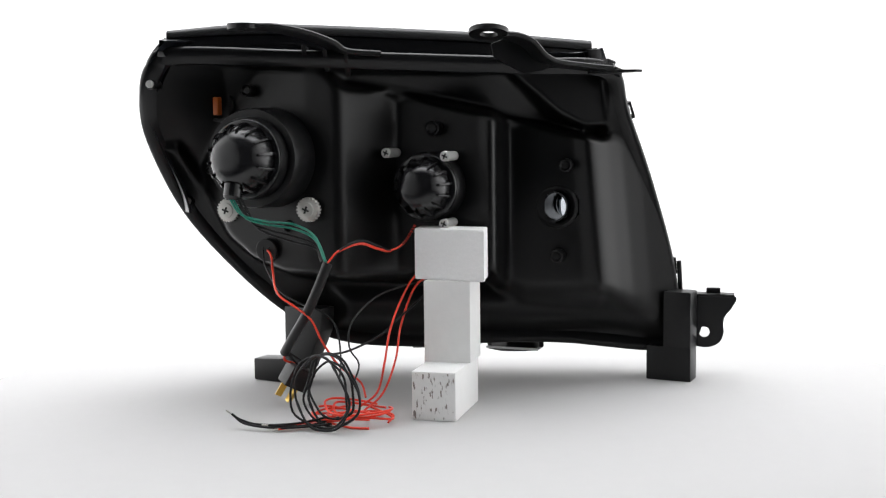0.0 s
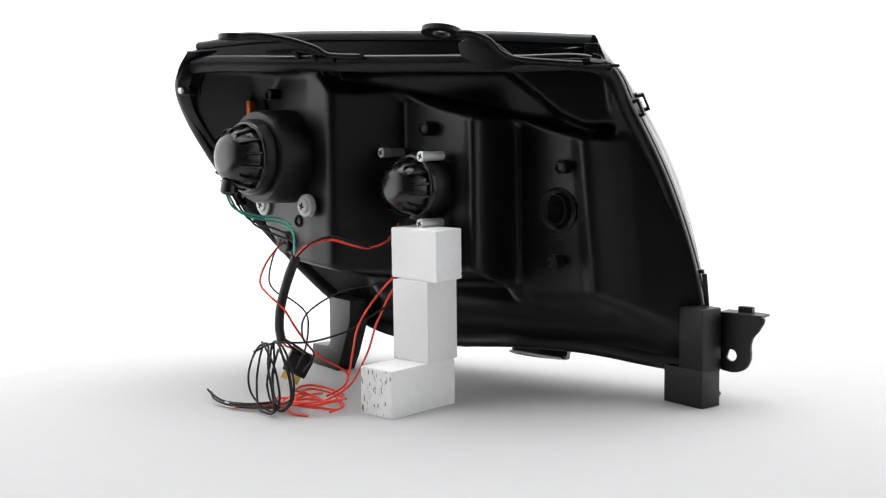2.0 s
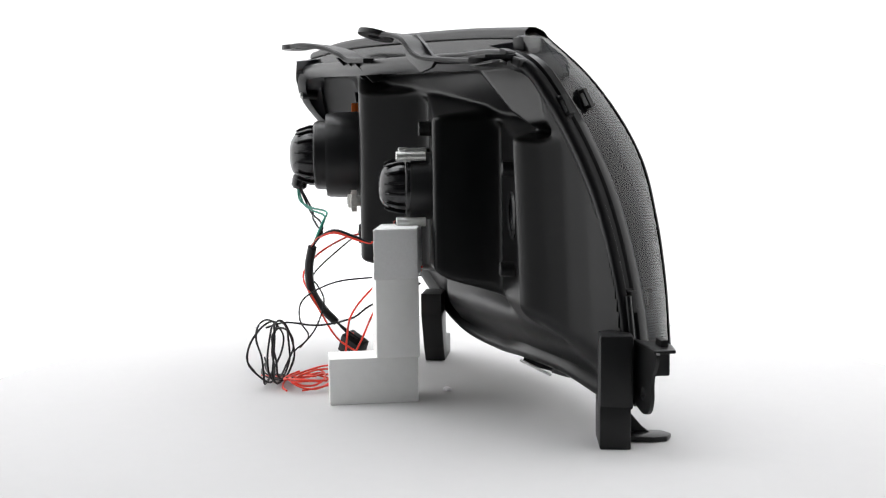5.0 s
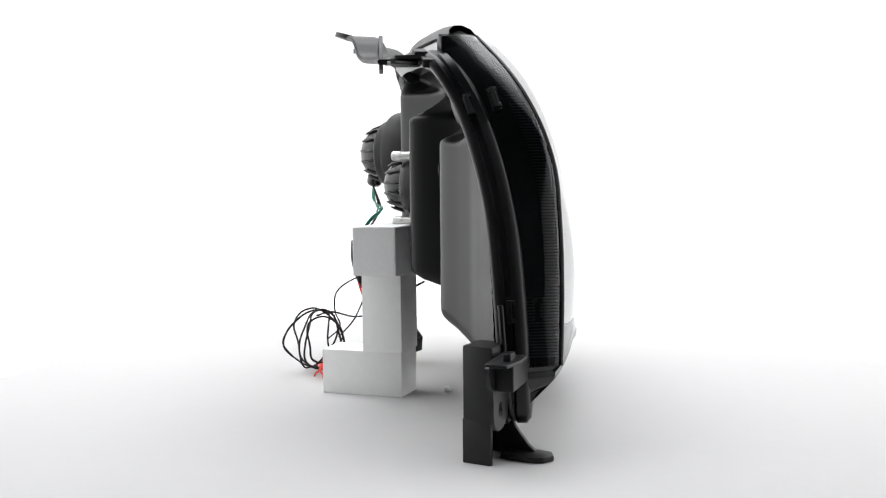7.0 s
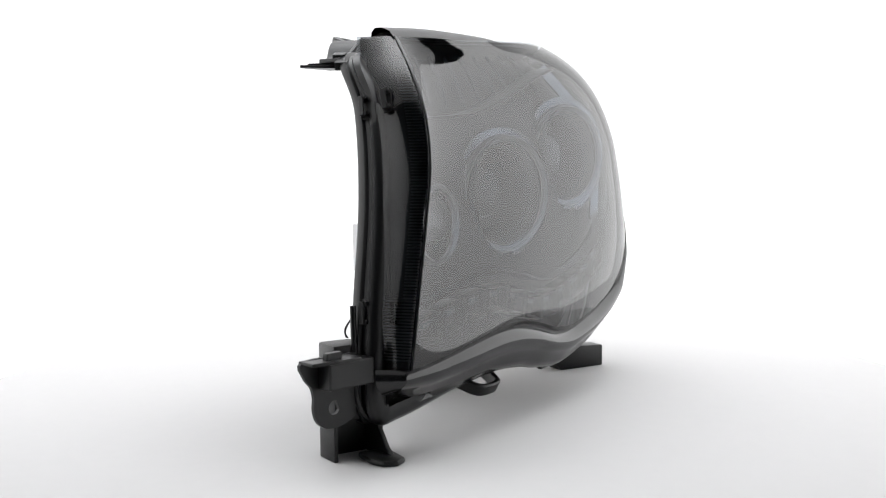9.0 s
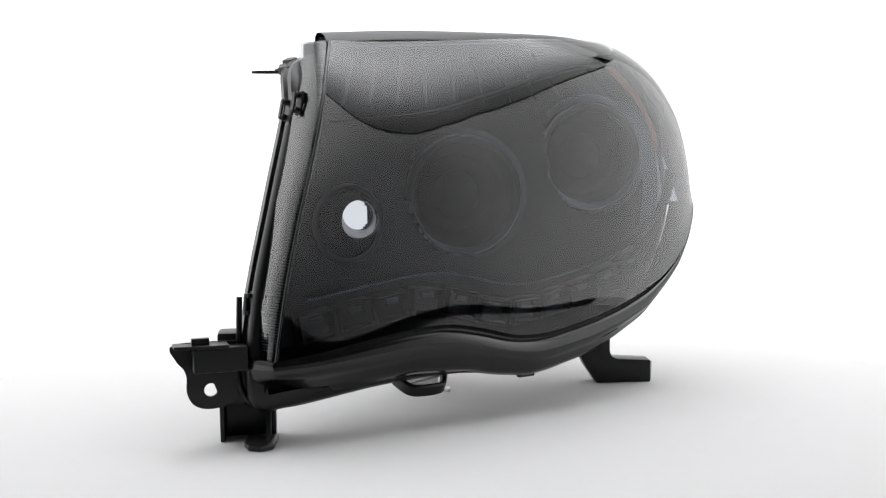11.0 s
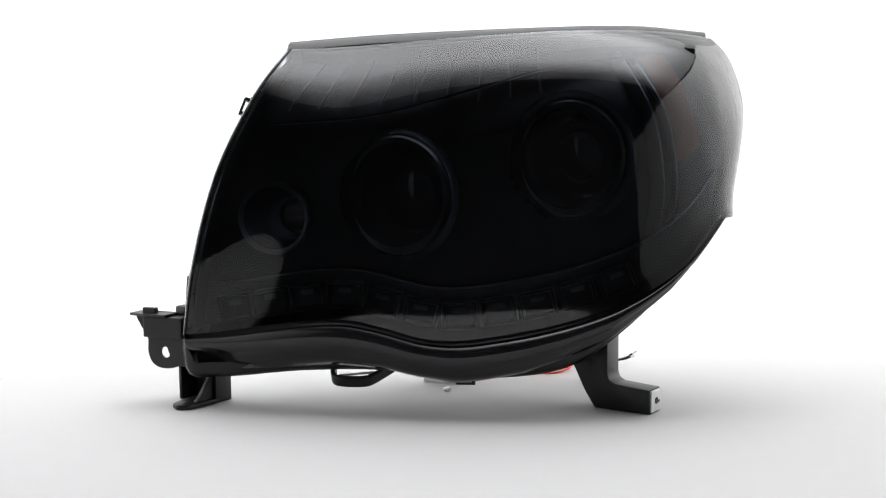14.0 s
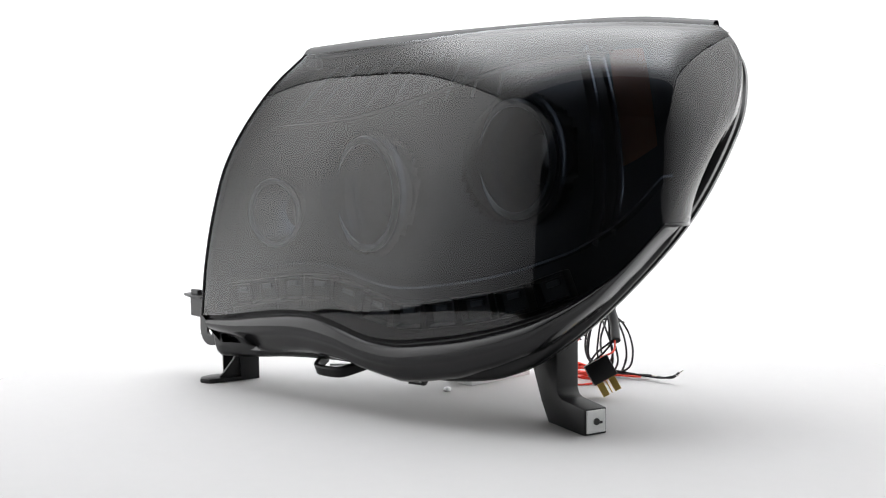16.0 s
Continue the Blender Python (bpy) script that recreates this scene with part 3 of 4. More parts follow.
        bmesh.ops.transform(pk, matrix=pose(xm, yb + .008, zb, 0, -slope, 0), verts=pk.verts)
        led = part("led_pocket", pk, M_BEZEL, hl, smooth=30)
        part("led", box_bm((.013, .003, .005), .001, pose(xm, yb + .0115, zb + .005, 0, -slope, 0)), M_RIBGREY, led, smooth=30)
    ledge = [Bm[5:95] + (0, .012, .034), Bm[5:95] + (0, .020, .032), Bm[5:95] + (0, .020, .030), Bm[5:95] + (0, .004, .029)]
    part("led_ledge", grid_bm(np.stack(ledge, 0)), M_DARKCHROME, hl, smooth=40)
    for i in range(9):
        j = 8 + i * 6
        a, b = B[76, j], B[62, j - 2 if j > 2 else j]
        part("reflector_flute", strip([a + (0, .008, 0), (a + b) / 2 + (0, .010, 0), b + (0, .008, 0)], .0022, .003, n=8, up=(0, 1, 0)), M_RIBGREY, hl, smooth=None)
    brow_path = [B[58, 4] + (0, .012, 0), B[59, 22] + (0, .014, 0), B[64, 36] + (0, .014, 0), B[70, 60] + (0, .012, 0), B[71, 80] + (0, .010, 0)]
    part("bezel_brow", strip(brow_path, .02, .003, n=50, up=(0, 0, 1)), M_BEZEL, hl, "curved black brow across the bezel")
    # amber side reflector behind the wing-side cover
    am = np.stack([B[34:72, j] for j in (79, 83, 87)], 0) + np.array((0, .010, 0))
    part("amber_reflector", grid_bm(am), M_AMBERDARK, hl, "amber side reflector behind smoked plastic", smooth=180)
    for j, w in ((73, .014), (77, .007)):
        part("divider_blade", strip([B[72, j] + (0, .010, 0), B[52, j + 2] + (0, .013, 0), B[30, j + 2] + (0, .011, 0), B[14, j] + (0, .006, 0)], w, .003, n=24, up=(.3, 1, 0)), M_DARKCHROME, hl, smooth=None)
    S2 = lens_surface(110, 80)
    part("bezel_top", grid_bm(np.stack([S2[-1] - (0, .004, .003), S2[-1] - (0, .03, .004), B[-1]], 0)), M_BEZEL, hl, smooth=60)
    part("bezel_inner_side", grid_bm(np.stack([S2[:, 0] - (.006, .006, 0), lerp(S2[:, 0], B[:, 0], .6), B[:, 0]], 0)), M_BEZEL, hl, smooth=60)
    part("top_closure", grid_bm(np.stack([S[-1] - (0, .003, .001), S[-1] - (0, .02, .004), S[-1] - (0, .028, .020)], 0)), M_RIM, hl, smooth=60)
    part("corner_cap", box_bm((.014, .032, .014), .003, pose(.1500, .0205, .3455, 0, 0, 22)), M_RIM, hl, smooth=40)
    # closing strip between bezel and wing-side rim
    lastb, lasts = B[:, -1], S[np.linspace(0, 55, 80).astype(int), -1]
    part("bezel_side", grid_bm(np.stack([lastb, lasts + (.006, -.002, 0)], 0)), M_BEZEL, hl, smooth=60)

    # --- boots over the projectors, with their collars
    for (c, bk, r), kk, rb in zip(LAMPS, (0, 1), (.0298, .0342)):
        bk = Vector(bk)
        if kk == 1:
            part("lamp_collar", turned([(.070, .0505), (.025, .0490), (.010, .0485), (.006, .047), (.006, .040), (.012, .038)], bk, AX, 56), M_MOULD, hl, "stepped black plastic collar", smooth=40)
            part("inner_collar", turned([(.02, .040), (-.002, .0395), (-.006, .0385), (-.006, .030)], bk, AX, 48), M_MOULD, hl, smooth=40)
        else:
            part("lamp_collar", turned([(.06, .0352), (.006, .0347), (.003, .0335), (.003, .027)], bk, AX, 56), M_MOULD, hl, "black plastic collar", smooth=40)
        off = -.006 if kk else 0.0
        pr = [(off + .006, rb + .0035), (off - .001, rb + .0035), (off - .002, rb + .0025), (off - .002, rb * .93)]
        dome = .027 if kk else .026
        pr += [(off - .003 - dome * math.sin(a), rb * (.93 - .05 * math.sin(a)) * math.cos(a) ** 0.60) for a in np.linspace(.0, math.pi / 2 - .01, 18)] + [(off - .003 - dome, 0)]
        boot = part("rubber_boot", turned(pr, bk, AX, 64), M_BOOT, hl, "shiny black domed rubber boot with fins", smooth=50)
        u = AX.cross(Vector((0, 0, 1))).normalized()
        w = u.cross(AX)
        for k in range(14):
            a = 2 * math.pi * (k + .3) / 14
            rad = u * math.cos(a) + w * math.sin(a)
            fin = [(rb * .80, -.001), (rb * 1.02, -.001), (rb * 1.005, -.008), (rb * .90, -.019), (rb * .80, -.024)]
            part("boot_fin", prism(fin, rad, AX, bk + AX * off - rad.cross(AX).normalized() * .0016, .0032, .0011, 2), M_BOOT, boot, smooth=None)

    # --- screws and adjusters on the rear
    def screw(x, z, tip, length, r, mat, hexed=True):
        c = Vector((x, tip, z))
        s = part("adjuster_screw", turned([(length, r * .9), (.010, r * .9), (.010, r), (.0008, r), (.0, r * .86), (.0, .0)], c, AX, 6 if not hexed else 14), mat, hl, "bright zinc screw", smooth=30)
        for tw in (0, 90):
            mm = Matrix.Translation(c) @ AX.to_track_quat("Y", "Z").to_matrix().to_4x4() @ pose(0, 0, 0, 0, tw + 25, 0)
            part("screw_slot", box_bm((r * 1.15, .0012, r * .28), 0, mm), M_DARK, s, smooth=None)

    screw(-.0003, .2457, -.0535, .030, .0052, M_STEEL)
    screw(-.0018, .1792, -.0535, .030, .0052, M_STEEL)
    screw(-.0590, .2493, -.0290, .030, .0052, M_STEEL)
    for x, z, tip in ((-.1365, .1950, -.0605), (-.2240, .1925, -.0130)):
        c = Vector((x, tip, z))
        kn = part("adjuster_wheel", turned([(.022, .006), (.010, .006), (.010, .0108), (.004, .0108), (.003, .0075), (.0005, .0075), (.0, .006), (.0, .0)], c, AX, 48, ribs=0), M_NYLON, hl,
                  "white nylon adjuster wheel with a cross slot", smooth=30)
        for a in range(22):
            an = 2 * math.pi * a / 22
            u = AX.cross(Vector((0, 0, 1))).normalized()
            w = u.cross(AX)
            mm = Matrix.Translation(c + AX * .007 + (u * math.cos(an) + w * math.sin(an)) * .0113) @ AX.to_track_quat("Y", "Z").to_matrix().to_4x4()
            part("tooth", box_bm((.0016, .006, .0016), 0, mm), M_NYLON, kn, smooth=None)
        for tw in (0, 90):
            mm = Matrix.Translation(c) @ AX.to_track_quat("Y", "Z").to_matrix().to_4x4() @ pose(0, 0, 0, 0, tw + 20, 0)
            part("screw_slot", box_bm((.0075, .0012, .0018), 0, mm), M_DARK, kn, smooth=None)
    for x, y0, z, r in ((-.0128, -.024, .2734, .0075), (-.1971, -.030, .3126, .006), (-.1569, -.039, .1775, .0065), (.1235, .004, .2342, .007), (.1144, .006, .1398, .007), (-.236, -.03, .2341, .004)):
        part("moulded_peg", turned([(.03, r), (.001, r), (0, r * .8), (.002, r * .5), (.002, 0)], (x, y0, z), AX, 24), M_MOULD, hl, smooth=35)
    gr = part("cable_grommet", turned([(.02, .0115), (.001, .0115), (0, .0105), (.0, 0)], (-.1809, -.0335, .1538), AX, 28), M_RUBBER, hl, "round black rubber grommet", smooth=35)
    for dx in (-.003, .0035):
        part("pin_hole", turned([(-.0006, 0), (-.0006, .0013), (.002, .0013)], (-.1809 + dx, -.0335 - dx * .35, .1558), AX, 10), M_DARK, gr)
    part("amber_socket", box_bm((.006, .008, .018), .001, pose(-.2275, -.020, .298, 0, 0, -19)), M_AMBER, hl, "orange marker bulb socket", smooth=30)
    part("marker_collar", turned([(.03, .017), (.0, .017), (-.001, .016), (-.001, .0135), (.02, .0135)], (-.2285, -.007, .299), AX, 32), M_MOULD, hl, smooth=35)
    sb = Vector(SIGNAL_BACK)
    part("bulb_socket", turned([(-.012, .0145), (-.016, .0165), (-.019, .0185), (-.020, .021), (-.018, .0235), (.008, .0245)], sb, AX, 40), M_MOULD, hl, "open bulb socket ring", smooth=40)
    for x, y0, z, axis in ((-.2815, -.0715, .318, (.1, 1, 0)), (-.2680, .0115, .2015, (.1, 1, 0))):
        boss = part("screw_boss", turned([(.02, .0052), (.003, .0052), (.002, .0045), (.002, .0)], (x, y0, z), axis, 20), M_RIM, hl, smooth=35)
        part("screw_head", turned([(.003, .0038), (.0, .0038), (-.0012, .003), (-.0016, .0)], (x, y0, z), axis, 16), M_STEEL, boss, "bright screw head", smooth=35)

    # --- top tabs
    t1 = strip([(-.183, -.103, .3675), (-.158, -.092, .3675), (-.132, -.077, .3625), (-.112, -.067, .3555), (-.096, -.060, .3475), (-.062, -.054, .345)], .030, .005, taper=((0, .15, .6, 1), (.9, 1, 1.1, .8)))
    merge(t1, washer((-.184, -.1035, .3675), Vector((.90, .43, 0)), Vector((-.43, .90, 0)), .0155, .0055, .005))
    part("mounting_tab", t1, M_MOULD, hl, "flat black mounting tab with a round end", smooth=40)
    for dx in (0, .020, .040):
        part("tab_gusset", prism([(-.010, 0), (.018, 0), (.022, -.018), (.010, -.020)], (0, 1, 0), (0, 0, 1), (-.136 + dx, -.062 + dx * .2, .353 - dx * .22), .004, .0008), M_MOULD, hl, smooth=None)
    t2 = strip([(.0540, -.0800, .3600), (.066, -.0735, .3590), (.080, -.066, .3530), (.092, -.060, .3400), (.104, -.053, .3352), (.135, -.038, .3320), (.160, -.030, .3300)], .030, .0045,
               taper=((0, .2, .5, 1), (.8, 1, 1.1, 1.2)))
    merge(t2, washer((.0425, -.0875, .3615), Vector((.98, .2, -.06)), Vector((-.15, .82, -.24)), .0190, .0085, .0045))
    part("mounting_tab", t2, M_MOULD, hl, "flat black mounting tab with an oval slot", smooth=40)
    part("tab_web", prism([(.046, .353), (.068, .362), (.088, .349), (.107, .334), (.098, .3275), (.078, .3245), (.049, .340)], (1, .12, 0), (0, 0, 1), (0, -.066, 0), -.004, .0012), M_MOULD, hl, smooth=40)
    part("tab_blade", prism([(.145, -.036), (.190, -.036), (.1965, -.032), (.194, -.028), (.17, -.012), (.145, -.012)], (1, 0, 0), (0, 1, 0), (0, 0, .3262), .0025, .0006), M_MOULD, hl, smooth=None)
    part("top_shelf", prism([(.09, -.050), (.168, -.032), (.174, -.004), (.09, -.022)], (1, 0, 0), (0, 1, 0), (0, 0, .3315), .004, .001), M_MOULD, hl, smooth=None)
    for x, y0, z in ((.1745, -.002, .3285), (.166, -.010, .336)):
        part("top_clip", box_bm((.010, .012, .008), .0015, pose(x, y0, z, 0, 20, 20)), M_MOULD, hl, smooth=None)

    # --- rim clips
    def clip(p, tangent, out):
        t, o = Vector(tangent).normalized(), Vector(out).normalized()
        n = t.cross(o).normalized()
        mm = Matrix((t, o, n)).transposed().to_4x4()
        mm.translation = Vector(p)
        bm = box_bm((.022, .003, .008), .0008, mm @ pose(0, -.002, 0))
        for s in (-1, 1):
            merge(bm, box_bm((.0035, .006, .007), .0008, mm @ pose(s * .0075, .0015, 0)))
        merge(bm, box_bm((.0185, .0022, .0045), .0006, mm @ pose(0, .0045, .001)))
        part("rim_clip", bm, M_MOULD, hl, smooth=None)

    clip((.1925, .034, .290), (.32, .28, -.9), (1, 0, .35))
    clip((.2465, .068, .122), (.08, .06, -1), (1, 0, .05))
    clip((.206, .080, .0385), (1, .1, 0), (0, 0, -1))
    clip((-.029, .096, .0345), (1, 0, 0), (0, 0, -1))
    clip((-.2000, .074, .110), (-.75, -.3, .6), (-.6, 0, -.75))
    clip((.1905, .055, .296), (.3, .3, -.9), (1, .2, .3))
    clip((.236, .090, .122), (.08, .02, -1), (1, .2, .05))
    # --- strap loop under the chin
    lp = [(.047, .066, .0385), (.060, .085, .0325), (.070, .094, .030), (.092, .094, .030), (.101, .088, .032), (.1045, .070, .0385)]
    part("strap_loop", strip(lp, .005, .012, n=40, up=(.0, .5, 1)), M_MOULD, hl, "black plastic strap loop")
    part("strap_loop_rod", box_bm((.058, .0025, .0025), .0008, pose(.072, .066, .0325, 0, 5, 4)), M_GREYPLATE, hl, "thin grey metal bar", smooth=None)

    # --- bracket, foot and ear on the grille side
    A, Bv = Vector((.0434, -.0215, 0)).normalized(), Vector((.0215, .0434, 0)).normalized()
    o = Vector((.2166, .0500, 0))
    part("bracket_foot", prism([(0, 0), (.0485, 0), (.0485, .026), (.0445, .026), (.0445, .004), (.004, .004), (.004, .022), (0, .022)], A, Bv, o, .037, .0012), M_MOULD, hl, "black plastic foot block", smooth=40)
    part("bracket_post", prism([(.018, .0003), (.0483, .0003), (.0485, .028), (.020, .028)], A, Bv, o + Vector((0, 0, .034)), .063, .0025), M_MOULD, hl, smooth=40)
    part("foot_toe", prism([(-.006, .020), (.021, .020), (.023, .046), (.019, .058), (.008, .063), (-.003, .056)], A, Bv, o + Vector((.004, 0, 0.0003)), .005, .0018), M_MOULD, hl, "rounded black toe plate", smooth=40)
    for sa in (.0085,):
        part("foot_web", prism([(.003, .001), (.052, .001), (.040, .010), (.028, .024), (.023, .036), (.003, .036)], Bv, (0, 0, 1), o + A * sa, -.0045, .0012), M_MOULD, hl, smooth=None)
    part("ear_block", prism([(-.010, .001), (.036, .001), (.036, .018), (-.010, .018)], Vector((.968, -.25, 0)), Vector((.25, .968, 0)), Vector((.2612, .0621, .067)), .0214, .0015), M_MOULD, hl, smooth=None)
    ear = [(-.002, .0915), (.0505, .0905), (.0495, .077), (.043, .069), (.0405, .060), (.041, .050), (.0375, .040), (.030, .0345), (.020, .033), (.008, .035), (-.002, .040)]
    eu = Vector((.968, -.25, 0)).normalized()
    ev = Vector((.25, .968, 0)).normalized()
    eo = Vector((.2612, .0621, 0))
    outer = [Vector((p[0], p[1])) for p in ear]
    hc, hr = Vector((.0205, .0497)), .0058
    n = 44
    pts = spline([(p.x, p.y, 0) for p in outer], n)[:, :2]
    ring = [hc + Vector((math.cos(a), math.sin(a))) * hr for a in np.arctan2(pts[:, 1] - hc.y, pts[:, 0] - hc.x)]
    nn = eu.cross(Vector((0, 0, 1)))
    layers = []
    for r, k in ((ring, 0), ([Vector(p) for p in pts], 0), ([Vector(p) for p in pts], 1), (ring, 1), (ring, 0)):
        layers.append([eo + eu * p[0] + Vector((0, 0, p[1])) - nn * (.0032 * k) for p in r])
    part("bracket_ear", grid_bm(np.array([[tuple(v) for v in l] for l in layers]), close_v=True), M_MOULD, hl, "black bracket ear with a round hole", smooth=35)
    part("ear_ledge", prism([(.006, -.001), (.052, -.001), (.052, .017), (.030, .022), (.006, .022)], eu, ev, eo + Vector((0, 0, .0885)), .0028, .0008), M_MOULD, hl, smooth=None)
    part("ear_tab", prism([(.022, .010), (.037, .010), (.037, .016), (.022, .016)], eu, ev, eo + Vector((0, 0, .0905)), .0065, .0008), M_MOULD, hl, smooth=None)

    # --- hooked foot on the wing side
    d = Vector((-.87, .49, 0)).normalized()
    back = Vector((-.34, -.94, 0)).normalized()
    fo = Vector((-.151, .0618, 0))
    prof = [(0, 0), (.0585, 0), (.0585, .0240), (.022, .0262), (.0165, .029), (.0145, .034), (.0145, .085), (-.035, .085), (-.033, .060), (-.012, .018)]
    foot = part("hooked_foot", prism([(p[0], p[1]) for p in prof], d, (0, 0, 1), fo, -.024, .0018), M_MOULD, hl, "black plastic hooked foot", smooth=30)
    fu = d.cross(Vector((0, 0, 1))).normalized()
    pc = fo + d * .0592 - fu * .012 + Vector((0, 0, .0125))
    mm = Matrix((d, fu, Vector((0, 0, 1)))).transposed().to_4x4()
    mm.translation = pc
    pl = box_bm((.002, .0195, .0205), .0006, mm)
    part("nut_plate", pl, M_GREYPLATE, foot, "pale metal nut plate", smooth=None)
    part("bolt_hole", turned([(.0, 0), (.0, .0032), (-.003, .0032)], pc + d * .0016, d, 16), M_DARK, foot)
    part("bolt_slot", box_bm((.0008, .008, .0022), 0, mm @ pose(.0013, -.002, -.001)), M_DARK, foot, smooth=None)
    return hl


# ---------------------------------------------------------------- props and wires
def block(name, corner, along, size, mat, label, seed=0, bevel=.0012, rough_edges=0.0):
    """A block standing on corner, its near face running along; size (width, depth, height)."""
    u = Vector((along[0], along[1], 0)).normalized()
    v = Vector((-u.y, u.x, 0))
    th = empty(name, label, "block", "props under the headlight")
    bm = box_bm(size, bevel, None, 2)
    if rough_edges:
        bmesh.ops.subdivide_edges(bm, edges=[e for e in bm.edges if e.calc_length() > .02], cuts=24, use_grid_fill=True)
        rnd = random.Random(seed)
        for p in bm.verts:
            p.co += Vector((rnd.uniform(-1, 1), rnd.uniform(-1, 1), rnd.uniform(-.4, .4))) * rough_edges
    m = Matrix((u, v, Vector((0, 0, 1)))).transposed().to_4x4()
    m.translation = Vector(corner) + u * size[0] / 2 + v * size[1] / 2 + Vector((0, 0, size[2] / 2))
    bmesh.ops.transform(bm, matrix=m, verts=bm.verts)
    part("body", bm, mat, th, smooth=25)
    return th


def props():
    low = block("wooden_block", (-.0335, -.1185, 0), (.0415, -.0115), (.0425, .0885, .0463), M_WOOD, "white-painted wooden block with a gouged sawn end, lying flat")
    low.children[0].data.materials[0] = M_WOODPLAIN
    u = Vector((.0415, -.0115, 0)).normalized()
    part("sawn_end", prism([(.0014, .0014), (.0411, .0014), (.0411, .0449), (.0014, .0449)], u, (0, 0, 1), (-.0335, -.1185, 0), .0003), M_WOOD, low, "gouged sawn end", smooth=None)
    mid = block("wooden_block", (-.0222, -.0733, .0463), (.045, -.0120), (.0465, .0430, .0795), M_WOODPLAIN, "white-painted wooden block standing on another block")
    foam = empty("foam_block", "white foam block with rough cut edges on top of the stack", "block", "props under the headlight")
    bm = prism([(-.0306, -.0599), (.0364, -.0920), (.0415, -.0477), (-.0250, -.0170)], (1, 0, 0), (0, 1, 0), (0, 0, .1260), .0498, .0015)
    bmesh.ops.subdivide_edges(bm, edges=[e for e in bm.edges if e.calc_length() > .02], cuts=26, use_grid_fill=True)
    rnd = random.Random(3)
    for v in bm.verts:
        v.co += Vector((rnd.uniform(-1, 1), rnd.uniform(-1, 1), 0)) * .00022
    part("body", bm, M_FOAM, foam, smooth=25)
    crumb = empty("foam_crumb", "tiny white foam crumb lying on the turntable", "crumb")
    bm = bmesh.new()
    bmesh.ops.create_icosphere(bm, subdivisions=2, radius=.0045)
    rnd = random.Random(5)
    for v in bm.verts:
        v.co *= rnd.uniform(.75, 1.1)
        v.co.z = max(v.co.z * .6 + .0022, 0)
    part("body", bm, M_FOAM, crumb, smooth=60)
    return [low, mid, foam, crumb]


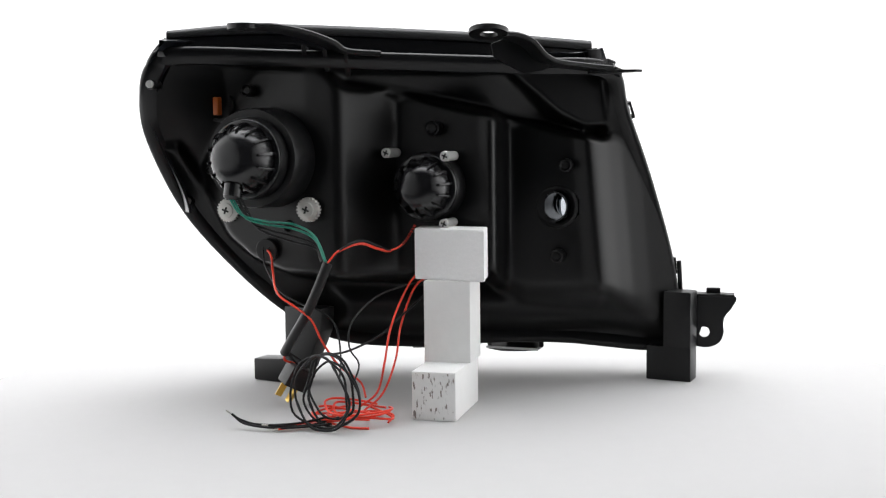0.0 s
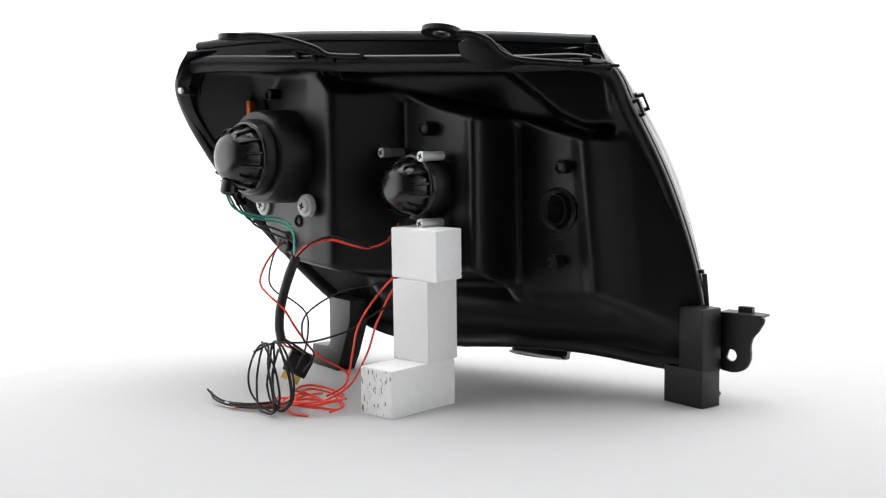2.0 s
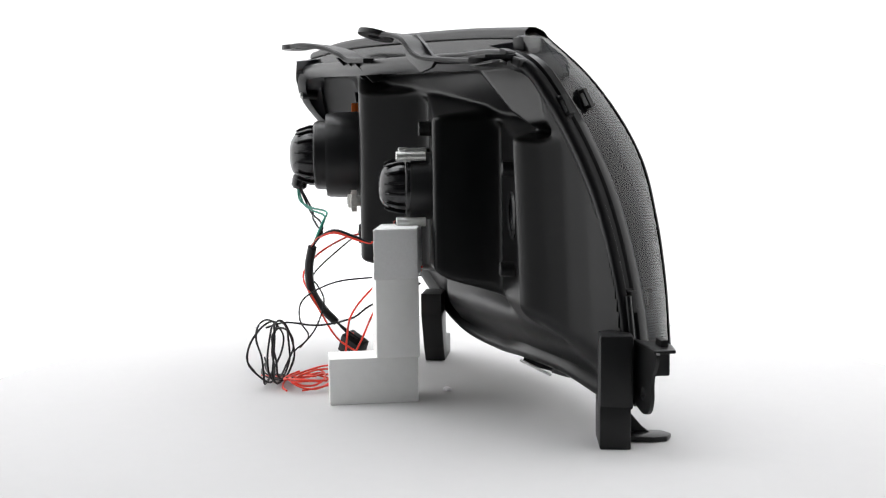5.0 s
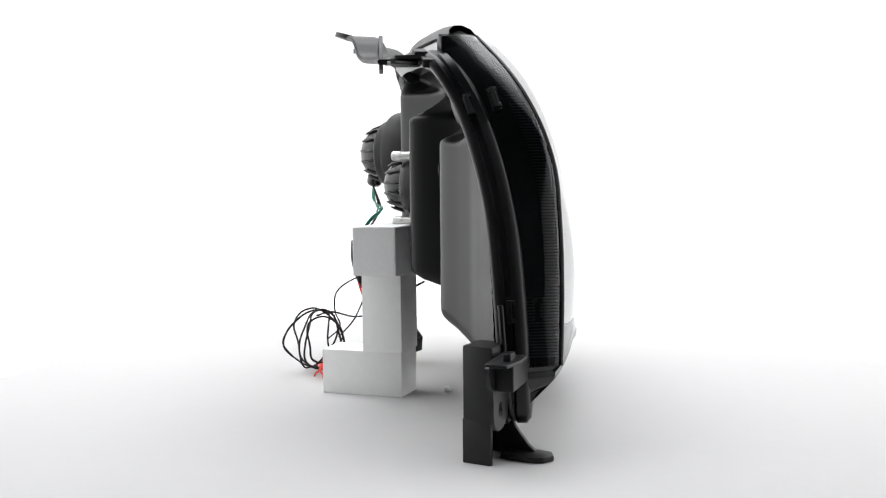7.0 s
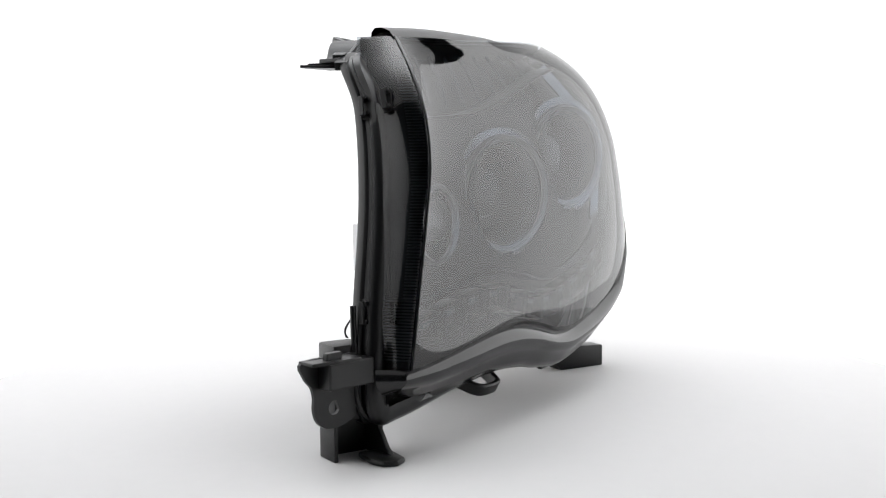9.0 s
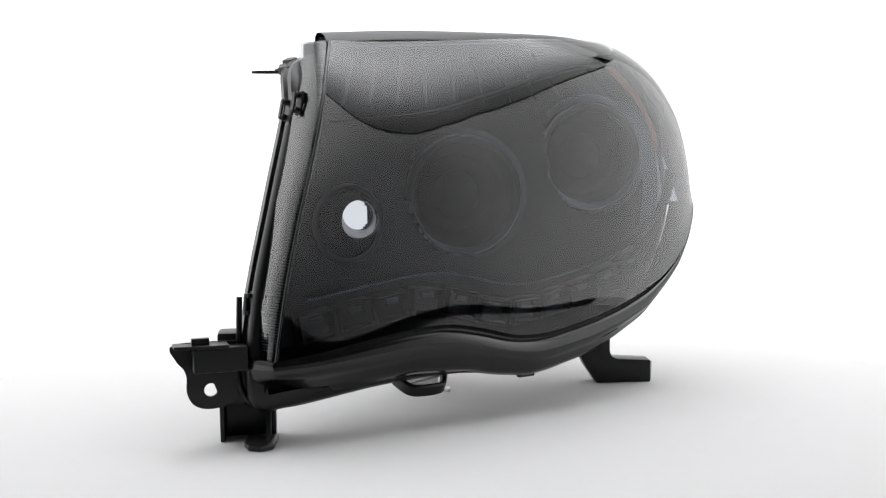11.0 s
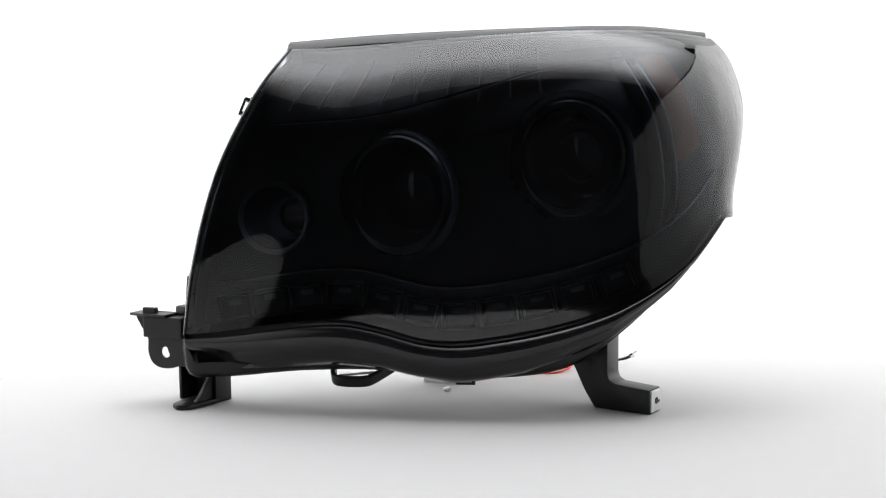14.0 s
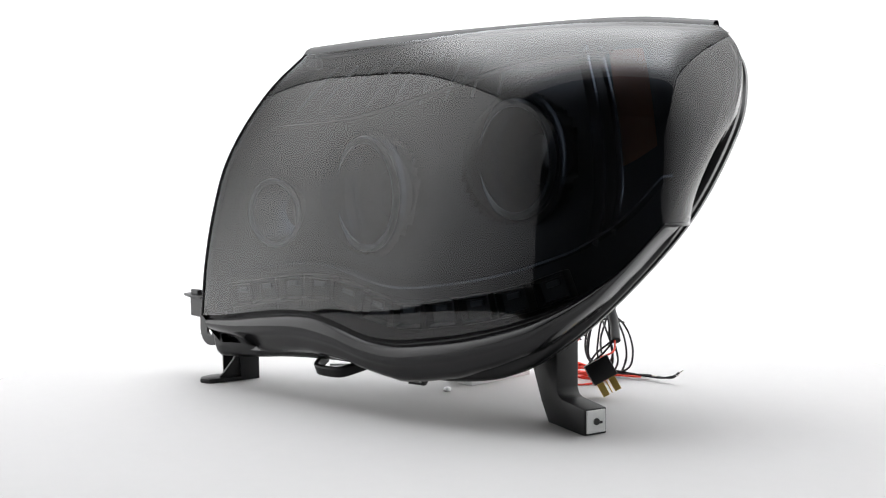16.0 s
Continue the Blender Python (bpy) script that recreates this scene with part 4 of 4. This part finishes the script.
def harness():
    h = empty("wiring_harness", "loose red, black and green wires with a sheath and plug", "wiring")
    R = .0011
    tube("sheath", [(-.1105, -.1105, .1480), (-.1200, -.1120, .1250), (-.1330, -.1060, .0980), (-.1480, -.0890, .0740), (-.1586, -.0715, .0565)], .0048, M_RUBBER, h, "thick black corrugated sheath", sides=14)
    for k, (mat, dx) in enumerate(((M_GREEN, 0), (M_GREEN, .0028), (M_BLACKWIRE, .0075), (M_BLACKWIRE, .011))):
        tube("lamp_wire", [(-.203 + dx, -.100, .210), (-.192 + dx, -.100 + dx, .194 - dx), (-.170, -.092, .1865 - dx), (-.1454, -.0830 - dx, .1828 - 1.4 * dx), (-.124, -.095, .172 - dx), (-.112 - dx * .4, -.1095, .149)], R, mat, h)
    part("boot_outlet", turned([(.012, .009), (.0, .009), (-.003, .006), (-.003, 0)], (-.200, -.099, .2105), (0.1, .2, 1), 18), M_BOOT, h)
    for mat, dz in ((M_RED, 0), (M_BLACKWIRE, .0025)):
        tube("lamp_wire", [(-.1105, -.1105, .148), (-.100, -.105, .159), (-.0815, -.0935, .1646 + dz), (-.066, -.076, .158 + dz), (-.0545, -.0620, .1545), (-.042, -.050, .160), (-.030, -.044, .178)], R + .0003, mat, h)
    # marker wires from the grommet
    tube("marker_wire", [(-.1790, -.034, .1535), (-.172, -.055, .150), (-.166, -.085, .136), (-.1594, -.1045, .1193), (-.143, -.112, .108), (-.128, -.109, .095), (-.118, -.098, .070), (-.104, -.085, .045), (-.0862, -.0594, .0239), (-.080, -.075, .012)], R, M_RED, h)
    tube("marker_wire", [(-.1830, -.034, .1535), (-.178, -.055, .140), (-.160, -.088, .120), (-.140, -.103, .110), (-.1238, -.102, .1039), (-.106, -.100, .088), (-.100, -.112, .060), (-.100, -.130, .040)], R * .8, M_BLACKWIRE, h)
    # red feeders that come from behind the blocks
    tube("feed_wire", [(-.010, -.022, .131), (-.030, -.045, .128), (-.045, -.068, .105), (-.0549, -.086, .0786), (-.0600, -.090, .050), (-.0674, -.0912, .0207), (-.085, -.100, .008)], R, M_RED, h)
    tube("feed_wire", [(-.008, -.024, .128), (-.030, -.048, .118), (-.0447, -.0646, .0819), (-.050, -.078, .050), (-.062, -.092, .020), (-.080, -.108, .006)], R, M_RED, h)
    tube("feed_wire", [(-.014, -.022, .122), (-.050, -.070, .118), (-.070, -.102, .112), (-.0879, -.1285, .0942), (-.090, -.132, .072), (-.082, -.125, .055), (-.086, -.140, .040)], R * .8, M_BLACKWIRE, h)
    tube("feed_wire", [(-.012, -.024, .114), (-.045, -.066, .090), (-.065, -.082, .074), (-.095, -.110, .064), (-.118, -.140, .066), (-.128, -.160, .060)], R, M_BLACKWIRE, h)
    # black coil standing on edge
    cu = Vector((.81, -.59, 0))
    rnd = random.Random(2)
    for k in range(5):
        cr, ph = .027 + .010 * rnd.random(), rnd.random() * 6
        off = Vector((.59, .81, 0)) * (rnd.random() - .5) * .026
        c = Vector((-.1083, -.1540, .0360)) + off
        pts = [c + cu * cr * 0.95 * math.cos(a + ph) * (1 + .16 * math.sin(3 * a + k)) + Vector((0, 0, 1)) * cr * (1 + .05 * k - .1) * math.sin(a + ph) + off * math.sin(2 * a) * .5 for a in np.linspace(0, 2 * math.pi * 1.25, 15)]
        for p in pts:
            p.z = max(p.z, .003)
        tube("coiled_wire", [tuple(p) for p in pts], R, M_BLACKWIRE, h, n=64)
    # red tangle lying flat
    for k in range(6):
        a0, cr, ce = rnd.random() * 6, .026 + .012 * rnd.random(), (-.090 + rnd.uniform(-.010, .010), -.122 + rnd.uniform(-.010, .010))
        pts = [(ce[0] + cr * 1.05 * math.cos(a + a0) * (.92 + .1 * math.sin(2 * a)), ce[1] + cr * .80 * math.sin(a + a0) - .25 * cr * math.cos(a + a0), .0035 + .0018 * k + .0025 * math.sin(2 * a + k)) for a in np.linspace(0, 5.6, 11)]
        tube("looped_wire", pts, R, M_RED, h, n=60)
    # free ends
    for pts, mat in (([(-.110, -.145, .010), (-.140, -.152, .006), (-.172, -.150, .005), (-.190, -.146, .009), (-.1979, -.1452, .0141)], M_BLACKWIRE),
                     ([(-.106, -.150, .005), (-.135, -.158, .004), (-.160, -.158, .004), (-.185, -.150, .006), (-.196, -.142, .011)], M_BLACKWIRE),
                     ([(-.100, -.138, .008), (-.125, -.150, .004), (-.150, -.156, .005), (-.163, -.155, .0055)], M_BLACKWIRE),
                     ([(-.085, -.120, .006), (-.115, -.140, .004), (-.140, -.153, .003), (-.1534, -.1597, .003)], M_RED),
                     ([(-.088, -.116, .010), (-.115, -.136, .006), (-.138, -.146, .004), (-.152, -.152, .0035)], M_RED)):
        w = tube("loose_wire", pts, R, mat, h)
        a, b = Vector(pts[-2]), Vector(pts[-1])
        e = (b - a).normalized()
        tube("bare_end", [tuple(b - e * .001), tuple(b + e * .003), tuple(b + e * .006)], R * .6, M_COPPER, w, n=6)
    # three-pin plug
    pm = Matrix.Translation((-.1500, -.0530, .0285)) @ Euler((radians(12), radians(28), radians(35))).to_matrix().to_4x4()
    pb = box_bm((.026, .020, .022), .0015, pm)
    plug = part("plug", pb, M_MOULD, h, "black three-blade bulb plug", smooth=30)
    for dx, dy, tw in ((-.006, .004, 0), (.007, .003, 0), (0, -.006, 90)):
        part("blade", box_bm((.007, .0010, .016), .0003, pm @ pose(dx, dy, -.0175, 0, 0, tw)), M_BRASS, plug, "brass blade", smooth=None)
    for mat, dx, dy in ((M_RED, -.006, .003), (M_BLACKWIRE, .001, -.003), (M_BLACKWIRE, .007, .003)):
        top = pm @ Vector((dx, dy, .011))
        tube("plug_wire", [(-.1570, -.0725, .058), tuple(Vector((-.157, -.068, .048)).lerp(top, .4) + Vector((dx, 0, .002))), tuple(top)], R, mat, h, n=16)
    return h


studio()
TURNING = [turntable(), headlight(), *props(), harness()]


def motions():
    """Everything on the table turns with it, slowing very slightly, about the table's axis."""
    rows = [(t, pose(0, 0, 0, 0, 0, -(13.4412 * t - 0.00781 * t * t))) for t in np.linspace(0, 16, 33).tolist()]
    for thing in TURNING:
        walk(thing, rows)


motions()
